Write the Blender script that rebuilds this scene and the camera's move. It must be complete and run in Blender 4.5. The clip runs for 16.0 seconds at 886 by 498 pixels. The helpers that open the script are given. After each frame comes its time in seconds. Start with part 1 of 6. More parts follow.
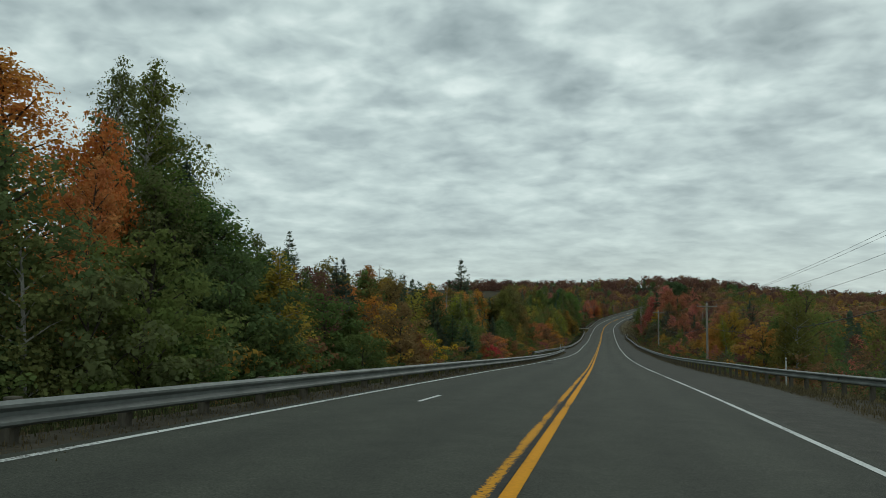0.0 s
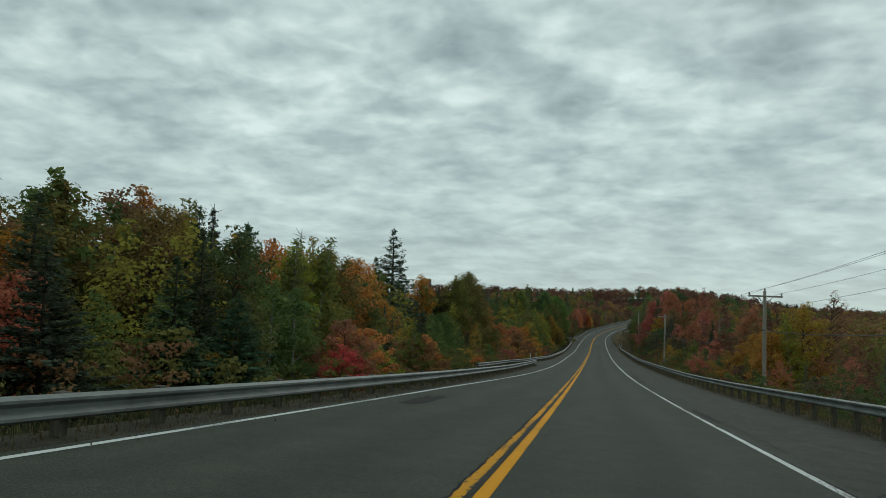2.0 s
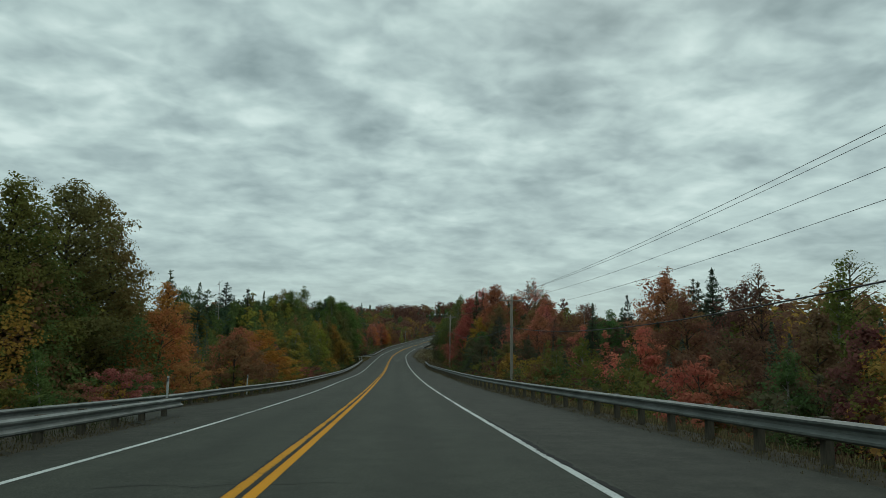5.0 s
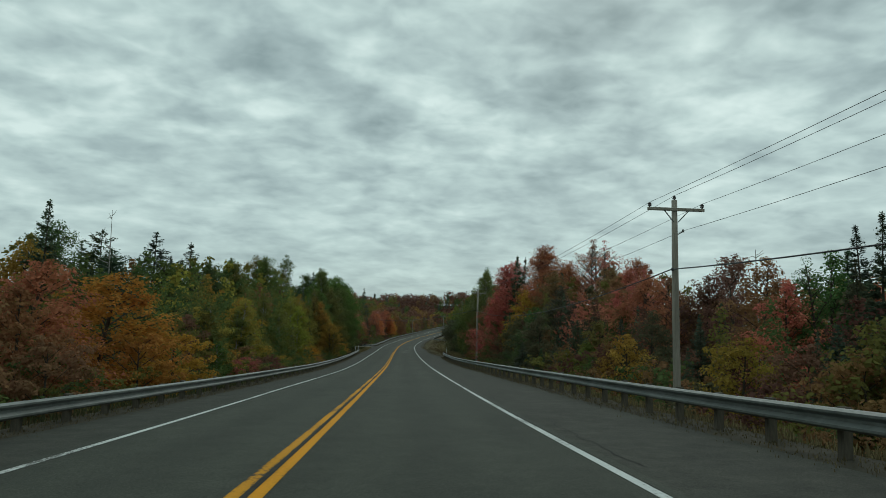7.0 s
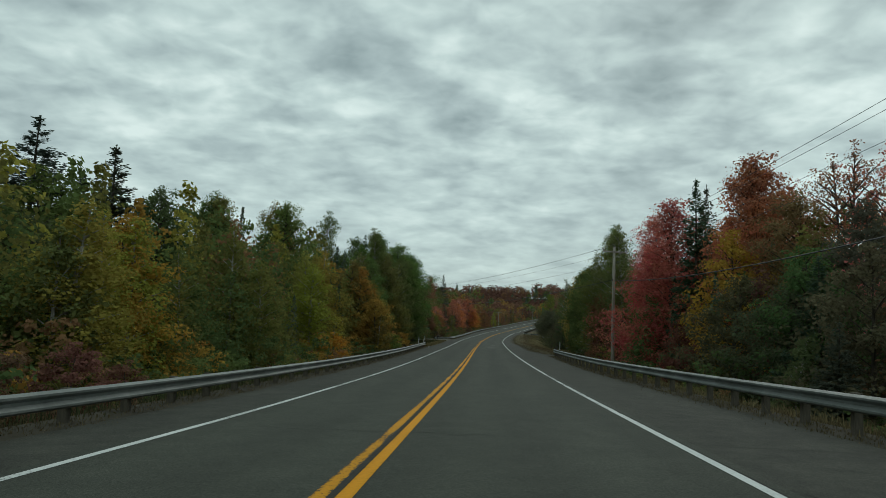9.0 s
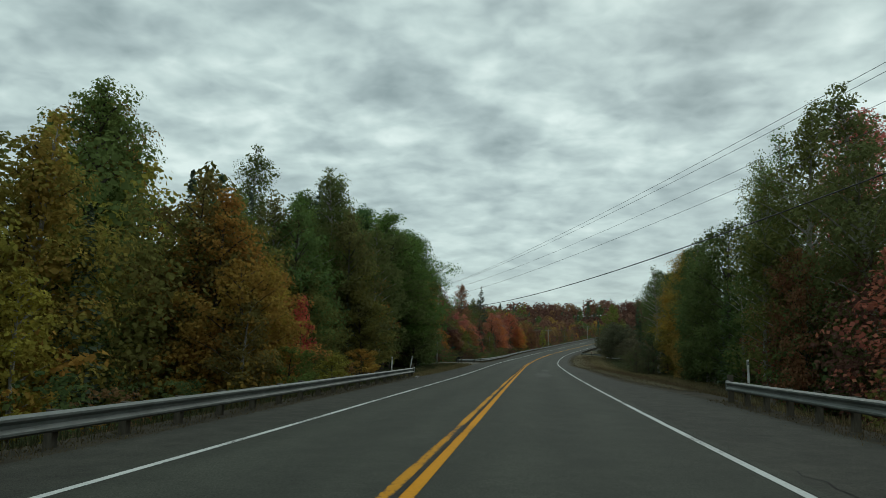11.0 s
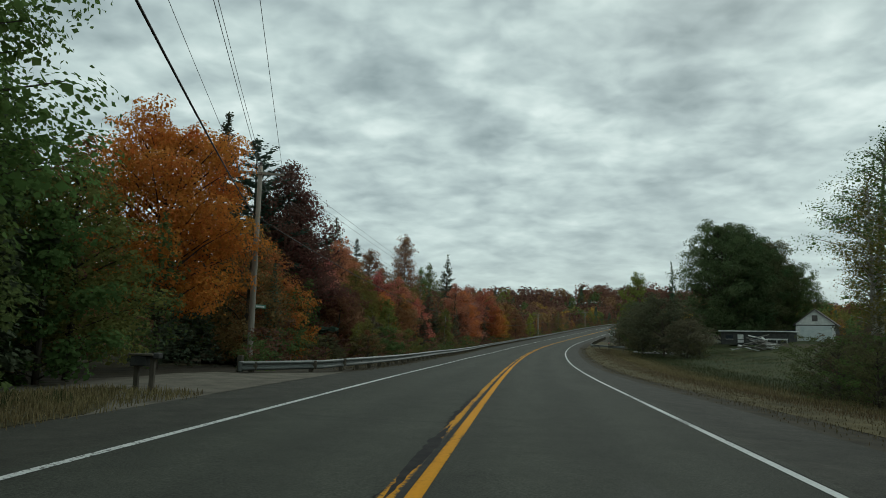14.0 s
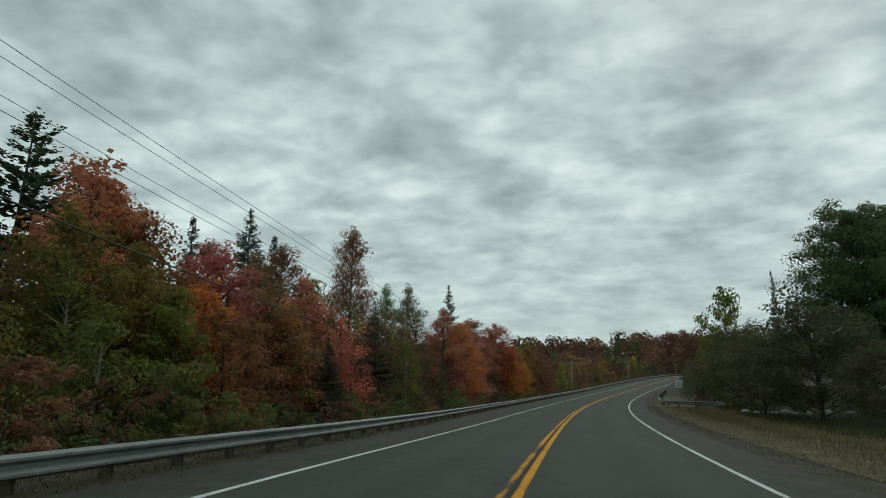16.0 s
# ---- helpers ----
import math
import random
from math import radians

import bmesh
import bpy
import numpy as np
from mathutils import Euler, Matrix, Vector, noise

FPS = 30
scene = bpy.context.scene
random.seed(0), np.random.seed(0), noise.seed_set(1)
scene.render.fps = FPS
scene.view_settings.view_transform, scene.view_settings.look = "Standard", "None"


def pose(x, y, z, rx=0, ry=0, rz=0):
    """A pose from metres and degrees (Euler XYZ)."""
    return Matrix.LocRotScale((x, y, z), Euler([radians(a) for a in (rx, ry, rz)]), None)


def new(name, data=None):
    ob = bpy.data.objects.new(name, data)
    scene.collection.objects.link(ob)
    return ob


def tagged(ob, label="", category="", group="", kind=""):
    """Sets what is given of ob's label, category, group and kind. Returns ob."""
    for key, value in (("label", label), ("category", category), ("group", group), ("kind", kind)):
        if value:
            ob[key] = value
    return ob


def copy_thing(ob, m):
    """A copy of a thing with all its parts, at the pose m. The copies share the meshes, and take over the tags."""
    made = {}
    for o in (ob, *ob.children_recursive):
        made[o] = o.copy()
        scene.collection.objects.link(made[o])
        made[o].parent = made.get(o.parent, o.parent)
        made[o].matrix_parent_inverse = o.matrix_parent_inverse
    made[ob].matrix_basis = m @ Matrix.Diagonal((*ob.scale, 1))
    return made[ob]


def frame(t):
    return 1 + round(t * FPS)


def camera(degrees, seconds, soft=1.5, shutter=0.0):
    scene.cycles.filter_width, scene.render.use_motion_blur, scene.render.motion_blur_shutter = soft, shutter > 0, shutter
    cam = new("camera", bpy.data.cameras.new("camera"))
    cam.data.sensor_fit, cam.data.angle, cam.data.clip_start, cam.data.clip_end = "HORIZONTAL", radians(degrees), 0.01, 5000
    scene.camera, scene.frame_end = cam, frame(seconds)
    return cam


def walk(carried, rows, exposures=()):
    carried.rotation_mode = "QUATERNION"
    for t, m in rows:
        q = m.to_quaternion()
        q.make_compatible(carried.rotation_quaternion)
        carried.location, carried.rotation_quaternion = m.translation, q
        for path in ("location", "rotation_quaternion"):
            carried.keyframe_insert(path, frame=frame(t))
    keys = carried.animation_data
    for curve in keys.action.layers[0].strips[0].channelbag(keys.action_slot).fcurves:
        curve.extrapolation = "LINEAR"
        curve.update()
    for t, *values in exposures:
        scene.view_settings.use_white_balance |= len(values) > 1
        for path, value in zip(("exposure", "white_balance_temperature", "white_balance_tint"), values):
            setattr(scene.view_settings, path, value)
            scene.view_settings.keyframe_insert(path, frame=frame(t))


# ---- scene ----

# ================= camera =================
cam = camera(67.47, 16.0, soft=0.78, shutter=0.0)
ROWS = [
    (0, 0.99, -0.00, 1.38, 3.92, -0.86, 13.74), (0.5, 1.02, 8.82, 0.73, 5.92, -1.53, 12.58),
    (1, 1.09, 17.72, 0.08, 4.74, -3.09, 12.25), (1.5, 1.25, 26.67, -0.60, 5.25, -2.30, 13.44),
    (2, 1.10, 35.61, -1.30, 4.64, -2.72, 13.07), (2.5, 1.32, 44.57, -1.99, 4.41, -1.71, 13.77),
    (3, 1.31, 53.79, -2.68, 5.10, -1.96, 11.90), (3.5, 1.27, 63.00, -3.34, 5.88, -2.36, 9.90),
    (4, 1.27, 72.50, -4.00, 7.06, -0.53, 3.38), (4.5, 1.34, 82.03, -4.62, 7.27, -0.61, -2.58),
    (4.7, 1.32, 85.85, -4.86, 7.33, -0.69, -3.92), (6.8, 1.13, 124.64, -6.95, 6.49, -1.54, -3.63),
    (7, 1.03, 128.37, -7.13, 6.77, -1.58, -3.51), (7.5, 0.97, 137.69, -7.56, 7.01, -2.28, -2.30),
    (8, 0.92, 147.41, -7.97, 5.97, -1.62, -0.68), (8.5, 0.77, 157.20, -8.35, 6.72, -1.61, 0.47),
    (9, 0.88, 167.16, -8.71, 6.18, -2.55, 3.68), (9.2, 0.97, 171.15, -8.85, 7.80, -2.81, 4.81),
    (11.3, 0.96, 214.68, -10.05, 8.16, -1.25, 7.74), (11.5, 0.89, 218.87, -10.12, 8.08, -1.60, 7.35),
    (12, 0.77, 229.35, -10.29, 7.36, -2.48, 6.44), (12.5, 0.83, 239.80, -10.44, 8.41, -2.31, 6.97),
    (13, 0.64, 250.15, -10.57, 8.83, -1.86, 8.30), (13.5, 0.68, 260.31, -10.69, 8.74, -1.92, 7.61),
    (14, 0.87, 270.51, -10.79, 7.57, -1.33, 6.40), (14.5, 0.85, 280.75, -10.86, 8.34, -1.25, 7.75),
    (15, 1.09, 291.09, -10.95, 10.46, 0.44, 8.45), (15.5, 1.12, 301.41, -11.05, 11.48, -0.86, 9.12),
    (16, 1.35, 311.79, -11.13, 12.63, 0.09, 8.85),
]
walk(cam, [(t, pose(x, y, z, 90 + pitch, roll, yaw)) for t, x, y, z, pitch, roll, yaw in ROWS], exposures=[(0, 0.0, 6500, 10.5), (1, -0.03, 6440, 8.5), (3, -0.02, 6420, 7.5), (4.5, -0.12, 6340, 4.5), (7.5, -0.05, 6340, 4.5), (9, -0.02, 6420, 7), (11.5, 0.03, 6450, 8), (13.5, 0.02, 6480, 9), (16, -0.05, 6480, 9)])


# ================= node helpers =================
def material(name, rough=0.8, metal=0.0):
    m = bpy.data.materials.new(name)
    m.use_nodes = True
    b = m.node_tree.nodes["Principled BSDF"]
    b.inputs["Roughness"].default_value = rough
    b.inputs["Metallic"].default_value = metal
    b.inputs["Specular IOR Level"].default_value = 0.5 if rough < 0.7 else 0.15
    return m, m.node_tree, b


def node(tree, kind, **kw):
    n = tree.nodes.new(kind)
    for k, v in kw.items():
        if k in n.inputs:
            n.inputs[k].default_value = v
    return n


def ramp(tree, src, stops):
    n = tree.nodes.new("ShaderNodeValToRGB")
    el = n.color_ramp.elements
    while len(el) < len(stops):
        el.new(0.5)
    for e, (pos, col) in zip(el, stops):
        e.position = pos
        e.color = (*col, 1) if len(col) == 3 else col
    tree.links.new(src, n.inputs["Fac"])
    return n.outputs["Color"]


def noise_of(tree, scale, detail=4.0, rough=0.55, coord=None, stretch=None, swirl=0.0):
    c = coord
    if c is None:
        c = tree.nodes.new("ShaderNodeTexCoord").outputs["Object"]
    if stretch:
        mp = tree.nodes.new("ShaderNodeMapping")
        mp.inputs["Scale"].default_value = stretch
        tree.links.new(c, mp.inputs["Vector"])
        c = mp.outputs["Vector"]
    n = node(tree, "ShaderNodeTexNoise", Scale=scale, Detail=detail, Roughness=rough, Distortion=swirl)
    tree.links.new(c, n.inputs["Vector"])
    return n.outputs["Fac"]


def mix(tree, a, b, fac, mode="MIX"):
    n = tree.nodes.new("ShaderNodeMix")
    n.data_type, n.blend_type = "RGBA", mode
    for sock, v in ((n.inputs[0], fac), (n.inputs[6], a), (n.inputs[7], b)):
        if isinstance(v, bpy.types.NodeSocket):
            tree.links.new(v, sock)
        else:
            sock.default_value = v if isinstance(v, (int, float)) else (*v, 1)
    return n.outputs[2]


def bump(tree, bsdf, height, strength=0.3, dist=0.02):
    n = node(tree, "ShaderNodeBump", Strength=strength, Distance=dist)
    tree.links.new(height, n.inputs["Height"])
    tree.links.new(n.outputs["Normal"], bsdf.inputs["Normal"])


def math_node(tree, op, a, b=0.0):
    n = tree.nodes.new("ShaderNodeMath")
    n.operation = op
    for sock, v in ((n.inputs[0], a), (n.inputs[1], b)):
        if isinstance(v, bpy.types.NodeSocket):
            tree.links.new(v, sock)
        else:
            sock.default_value = v
    return n.outputs[0]


# ================= sky and sun =================
def make_world():
    w = bpy.data.worlds.new("overcast_sky")
    scene.world = w
    w.use_nodes = True
    nt = w.node_tree
    bg = nt.nodes["Background"]
    sky = nt.nodes.new("ShaderNodeTexSky")
    sky.sky_type, sky.sun_disc = "NISHITA", False
    sky.sun_elevation, sky.sun_rotation = radians(38), radians(20)
    co = nt.nodes.new("ShaderNodeTexCoord").outputs["Generated"]
    sep = nt.nodes.new("ShaderNodeSeparateXYZ")
    nt.links.new(co, sep.inputs[0])
    high = math_node(nt, "MAXIMUM", sep.outputs[2], 0.0)
    up = math_node(nt, "ADD", high, 0.21)
    com = nt.nodes.new("ShaderNodeCombineXYZ")
    nt.links.new(math_node(nt, "DIVIDE", sep.outputs[0], up), com.inputs[0])
    nt.links.new(math_node(nt, "DIVIDE", sep.outputs[1], up), com.inputs[1])
    flat = com.outputs[0]
    big = noise_of(nt, 1.5, 2.0, 0.5, flat, (0.9, 0.95, 1))
    mid = noise_of(nt, 4.6, 3.0, 0.5, flat, (0.88, 0.98, 1), 0.3)
    fine = noise_of(nt, 13.0, 3.0, 0.5, flat, (0.9, 0.95, 1), 0.3)
    f = math_node(nt, "ADD", math_node(nt, "MULTIPLY", big, 0.36), math_node(nt, "MULTIPLY", mid, 0.46))
    f = math_node(nt, "ADD", f, math_node(nt, "MULTIPLY", fine, 0.18))
    # the cloud deck thickens evenly towards the horizon
    veil = ramp(nt, high, [(0.03, (0.12, 0.12, 0.12)), (0.30, (1, 1, 1))])
    f = math_node(nt, "ADD", 0.49, math_node(nt, "MULTIPLY", math_node(nt, "SUBTRACT", f, 0.49), math_node(nt, "ADD", 0.25, math_node(nt, "MULTIPLY", veil, 0.75))))
    cloud = ramp(nt, f, [(0.36, (0.29, 0.375, 0.38)), (0.45, (0.43, 0.535, 0.535)), (0.53, (0.58, 0.71, 0.69)), (0.62, (0.78, 0.91, 0.875))])
    skyc = mix(nt, (0, 0, 0), sky.outputs[0], 0.08)
    nt.links.new(mix(nt, cloud, skyc, 0.06, "ADD"), bg.inputs["Color"])
    bg.inputs["Strength"].default_value = 0.9
    sun = new("sun", bpy.data.lights.new("sun", "SUN"))
    sun.data.energy, sun.data.angle, sun.data.color = 0.5, radians(40), (1.0, 0.97, 0.92)
    sun.matrix_world = pose(0, 0, 60, 52, 0, 160)


make_world()


# ================= materials =================
def mat_asphalt(name, dark, light, patch=0.25, tracks=0.0, worn=()):
    m, nt, b = material(name, 0.85)
    geo = nt.nodes.new("ShaderNodeNewGeometry").outputs["Position"]
    uv = nt.nodes.new("ShaderNodeUVMap")
    uv.uv_map = "along"
    n1 = noise_of(nt, 0.5, 5, 0.6, uv.outputs[0], (1.4, 0.3, 1))
    n2 = noise_of(nt, 45, 5, 0.8, geo)
    n3 = noise_of(nt, 1.7, 5, 0.65, geo)
    n4 = noise_of(nt, 14, 3, 0.6, geo)
    c = ramp(nt, n1, [(0.3, dark), (0.7, light)])
    c = mix(nt, c, ramp(nt, n2, [(0.34, (0.30, 0.30, 0.30)), (0.5, (0.95, 0.95, 0.95)), (0.68, (1.9, 1.9, 1.85))]), 0.85, "MULTIPLY")
    c = mix(nt, c, ramp(nt, n3, [(0.35, (0.72, 0.72, 0.72)), (0.65, (1.18, 1.18, 1.15))]), patch * 2, "MULTIPLY")
    c = mix(nt, c, ramp(nt, n4, [(0.3, (0.8, 0.8, 0.8)), (0.7, (1.15, 1.15, 1.15))]), 0.5, "MULTIPLY")
    if tracks:
        # polished wheel paths and the oily strip between them
        sep = nt.nodes.new("ShaderNodeSeparateXYZ")
        nt.links.new(uv.outputs[0], sep.inputs[0])
        wave = math_node(nt, "COSINE", math_node(nt, "MULTIPLY", math_node(nt, "SUBTRACT", sep.outputs[0], 1.15), 3.45))
        c = mix(nt, c, ramp(nt, math_node(nt, "ADD", math_node(nt, "MULTIPLY", wave, 0.35), n1), [(0.2, (0.84, 0.84, 0.84)), (0.85, (1.10, 1.10, 1.09))]), tracks, "MULTIPLY")
    for s0, o0, ls, lo in worn:
        # a patch polished pale, fading out at its ends
        sx = math_node(nt, "DIVIDE", math_node(nt, "SUBTRACT", sep.outputs[0], o0), lo)
        sy = math_node(nt, "DIVIDE", math_node(nt, "SUBTRACT", sep.outputs[1], s0), ls)
        r2 = math_node(nt, "ADD", math_node(nt, "MULTIPLY", sx, sx), math_node(nt, "MULTIPLY", sy, sy))
        r2 = math_node(nt, "ADD", r2, math_node(nt, "MULTIPLY", math_node(nt, "SUBTRACT", n3, 0.5), 1.5))
        c = mix(nt, c, (0.12, 0.12, 0.108), ramp(nt, r2, [(0.0, (0.45, 0.45, 0.45)), (1.0, (0, 0, 0))]))
    nt.links.new(c, b.inputs["Base Color"])
    bump(nt, b, n2, 0.6, 0.008)
    return m


def mat_paint(name, col, under, wear, centre=None, half=0.08):
    """Road paint, flaking; where centre is given it flakes most along its edges."""
    m, nt, b = material(name, 0.8)
    geo = nt.nodes.new("ShaderNodeNewGeometry").outputs["Position"]
    n1 = noise_of(nt, 20, 6, 0.7, geo)
    n2 = noise_of(nt, 0.35, 2, 0.5, geo)
    f = math_node(nt, "ADD", math_node(nt, "MULTIPLY", n1, 0.6), math_node(nt, "MULTIPLY", n2, 0.4))
    if centre is not None:
        uv = nt.nodes.new("ShaderNodeUVMap")
        uv.uv_map = "along"
        sep = nt.nodes.new("ShaderNodeSeparateXYZ")
        nt.links.new(uv.outputs[0], sep.inputs[0])
        edge = math_node(nt, "DIVIDE", math_node(nt, "ABSOLUTE", math_node(nt, "SUBTRACT", sep.outputs[0], centre)), half)
        f = math_node(nt, "SUBTRACT", f, math_node(nt, "MULTIPLY", math_node(nt, "MAXIMUM", math_node(nt, "SUBTRACT", edge, 0.35), 0.0), 0.16))
    c = ramp(nt, f, [(wear, under), (wear + 0.03, tuple(0.8 * a for a in col)), (wear + 0.2, col)])
    nt.links.new(c, b.inputs["Base Color"])
    return m


def mat_plain(name, a, b2, scale=3.0, rough=0.8, metal=0.0, relief=0.0, stretch=None):
    m, nt, b = material(name, rough, metal)
    n = noise_of(nt, scale, 6, 0.6, None, stretch)
    n2 = noise_of(nt, scale * 9, 3, 0.6, None, stretch)
    c = mix(nt, ramp(nt, n, [(0.3, a), (0.7, b2)]), ramp(nt, n2, [(0.3, (0.75, 0.75, 0.75)), (0.7, (1.2, 1.2, 1.2))]), 0.6, "MULTIPLY")
    nt.links.new(c, b.inputs["Base Color"])
    if relief:
        bump(nt, b, n2, relief, 0.02)
    return m


def mat_leaf(name, through_light=0.35, spread=0.35):
    """Leaves take the tree's own colour, varied leaf by leaf."""
    m = bpy.data.materials.new(name)
    m.use_nodes = True
    nt = m.node_tree
    nt.nodes.clear()
    out = nt.nodes.new("ShaderNodeOutputMaterial")
    info = nt.nodes.new("ShaderNodeObjectInfo")
    geo = nt.nodes.new("ShaderNodeNewGeometry")
    hsv = nt.nodes.new("ShaderNodeHueSaturation")
    isl = geo.outputs["Random Per Island"]
    clump = noise_of(nt, 0.55, 3, 0.6)
    hue = math_node(nt, "ADD", 0.5 - 0.035, math_node(nt, "MULTIPLY", clump, 0.07))
    val = math_node(nt, "ADD", 1 - spread, math_node(nt, "MULTIPLY", isl, 2 * spread))
    val = math_node(nt, "MULTIPLY", val, math_node(nt, "ADD", 0.5, noise_of(nt, 0.9, 3, 0.55)))
    nt.links.new(hue, hsv.inputs["Hue"])
    nt.links.new(val, hsv.inputs["Value"])
    nt.links.new(info.outputs["Color"], hsv.inputs["Color"])
    d = nt.nodes.new("ShaderNodeBsdfDiffuse")
    t = nt.nodes.new("ShaderNodeBsdfTranslucent")
    mx = nt.nodes.new("ShaderNodeMixShader")
    mx.inputs[0].default_value = through_light
    nt.links.new(hsv.outputs[0], d.inputs["Color"])
    nt.links.new(hsv.outputs[0], t.inputs["Color"])
    nt.links.new(d.outputs[0], mx.inputs[1])
    nt.links.new(t.outputs[0], mx.inputs[2])
    nt.links.new(mx.outputs[0], out.inputs[0])
    return m


ASPHALT = mat_asphalt("worn_asphalt", (0.048, 0.052, 0.041), (0.056, 0.060, 0.0475), 0.22, 0.55, [(261, 2.0, 7.5, 0.75), (274, 2.3, 4.5, 0.5)])
SHOULDER = mat_asphalt("shoulder_asphalt", (0.040, 0.041, 0.033), (0.053, 0.0535, 0.043), 0.45)
YELLOW = mat_paint("yellow_road_paint", (0.64, 0.275, 0.004), (0.045, 0.04, 0.03), 0.33, 0.125)
YELLOWOLD = mat_paint("worn_yellow_road_paint", (0.60, 0.27, 0.006), (0.04, 0.037, 0.03), 0.42, -0.11)
WHITE = mat_paint("white_road_paint", (0.62, 0.64, 0.62), (0.12, 0.12, 0.11), 0.42)
GRAVEL = mat_plain("gravel_verge", (0.028, 0.025, 0.017), (0.064, 0.055, 0.038), 1.2, 0.95, 0, 0.6)
EARTH = mat_plain("forest_floor", (0.025, 0.025, 0.014), (0.07, 0.055, 0.028), 0.4, 1.0, 0, 0.8)
LAWN = mat_plain("lawn", (0.016, 0.028, 0.008), (0.060, 0.062, 0.023), 0.22, 1.0, 0, 0.8)
STEEL = mat_plain("galvanised_steel", (0.085, 0.096, 0.088), (0.185, 0.20, 0.188), 0.9, 0.55, 0.3)
POSTWOOD = mat_plain("weathered_post", (0.05, 0.045, 0.035), (0.12, 0.105, 0.08), 4, 0.9, 0, 0.4, (1, 1, 0.2))
POLEWOOD = mat_plain("pole_wood", (0.20, 0.18, 0.145), (0.36, 0.33, 0.28), 3, 0.9, 0, 0.3, (1, 1, 0.08))
CABLE = mat_plain("black_cable", (0.012, 0.012, 0.013), (0.03, 0.03, 0.03), 3, 0.6)
BARK = mat_plain("bark", (0.04, 0.033, 0.025), (0.11, 0.095, 0.075), 3, 0.95, 0, 0.6, (1, 1, 0.25))
PALEBARK = mat_plain("pale_bark", (0.20, 0.19, 0.165), (0.42, 0.40, 0.36), 3, 0.9, 0, 0.4, (1, 1, 0.6))
LEAF = mat_leaf("leaves", 0.46, 0.2)
NEEDLE = mat_leaf("needles", 0.3, 0.2)
FARLEAF = mat_leaf("distant_leaves", 0.3, 0.1)
DRIVE = mat_plain("driveway_gravel", (0.085, 0.077, 0.060), (0.165, 0.15, 0.12), 1.5, 0.95, 0, 0.6)
DRYGRASS = mat_plain("dry_grass_mat", (0.052, 0.046, 0.023), (0.135, 0.112, 0.058), 0.7, 1.0, 0, 0.8)
WEEDMAT = mat_plain("weedy_grass_mat", (0.040, 0.038, 0.018), (0.098, 0.084, 0.042), 0.7, 1.0, 0, 0.8)
PORCELAIN = mat_plain("insulator_glaze", (0.06, 0.05, 0.05), (0.14, 0.12, 0.11), 3, 0.35)

# ================= road line =================
STEP = 2.0
KNOT = np.arange(-36.0, 661.0, 24.0)
BEND = [-0.00027, -0.0001, 0.00006, 0.00023, 0.00009, -0.00024, -0.00005, -0.00001, -0.00019, 0.00005, 0.00014, -0.00011, -0.00031, -0.00009, -0.00055,
        -0.00099, -0.00109, -0.0016, -0.00188, -0.00177, -0.00139, -0.0012, -0.00112, -0.0011, -0.00111, -0.00109, -0.001, -0.0008, -0.0005, -0.0003]
GRADE = [-0.0693, -0.0718, -0.073, -0.0783, -0.0721, -0.0643, -0.0533, -0.0469, -0.0376, -0.0337, -0.0229, -0.0144, -0.0121, -0.0062, -0.0097,
         -0.0017, 0.0066, 0.0144, 0.0228, 0.0314, 0.0411, 0.0492, 0.0551, 0.0557, 0.053, 0.0489, 0.0298, 0.0254, 0.0207, 0.0161]
LEFTW = [5.38, 5.12, 4.86, 4.58, 4.11, 3.31, 3.05, 3.16, 3.39, 3.23, 3.37, 3.52, 3.52, 3.62, 3.72, 3.85, 3.83, 3.94, 4.1, 4.2] + [4.2] * 10
TILT = [-0.0007, -0.0051, -0.0092, -0.0135, -0.0164, -0.0047, 0.01, 0.0188, 0.0245, 0.0233, 0.0182, 0.0099, 0.0023, -0.0141, -0.0322,
        -0.0386, -0.0218, -0.0159, -0.0015, -0.0041, -0.0054, -0.0112, -0.0088, -0.0097, -0.0079, -0.0042, 0, 0, 0, 0]
RIGHTW = 4.26
SG = np.arange(-36.0, 661.0, STEP)
_turn = np.cumsum(np.interp(SG, KNOT, BEND)) * STEP
_turn -= np.interp(0, SG, _turn)
_cx, _cy, _cz = (np.cumsum(a) * STEP for a in (-np.sin(_turn), np.cos(_turn), np.interp(SG, KNOT, GRADE)))
_cx, _cy, _cz = (a - np.interp(0, SG, a) for a in (_cx, _cy, _cz))


def at(s, o, up=0.0):
    """World place at s metres along the centre line, o metres to its right, up metres over the paving there."""
    q = np.interp(s, SG, _turn)
    k = np.clip(o, -9, 9) * np.interp(s, KNOT, TILT)
    past = np.maximum(0, s - SG[-1]) - np.maximum(0, SG[0] - s)
    return (np.interp(s, SG, _cx) + o * np.cos(q) - past * np.sin(q), np.interp(s, SG, _cy) + o * np.sin(q) + past * np.cos(q), np.interp(s, SG, _cz) + k + up)


def heading(s):
    return math.degrees(np.interp(s, SG, _turn))


def left_w(s):
    return np.interp(s, KNOT, LEFTW)


def smooth(a, b, v):
    t = np.clip((v - a) / (b - a), 0, 1)
    return t * t * (3 - 2 * t)


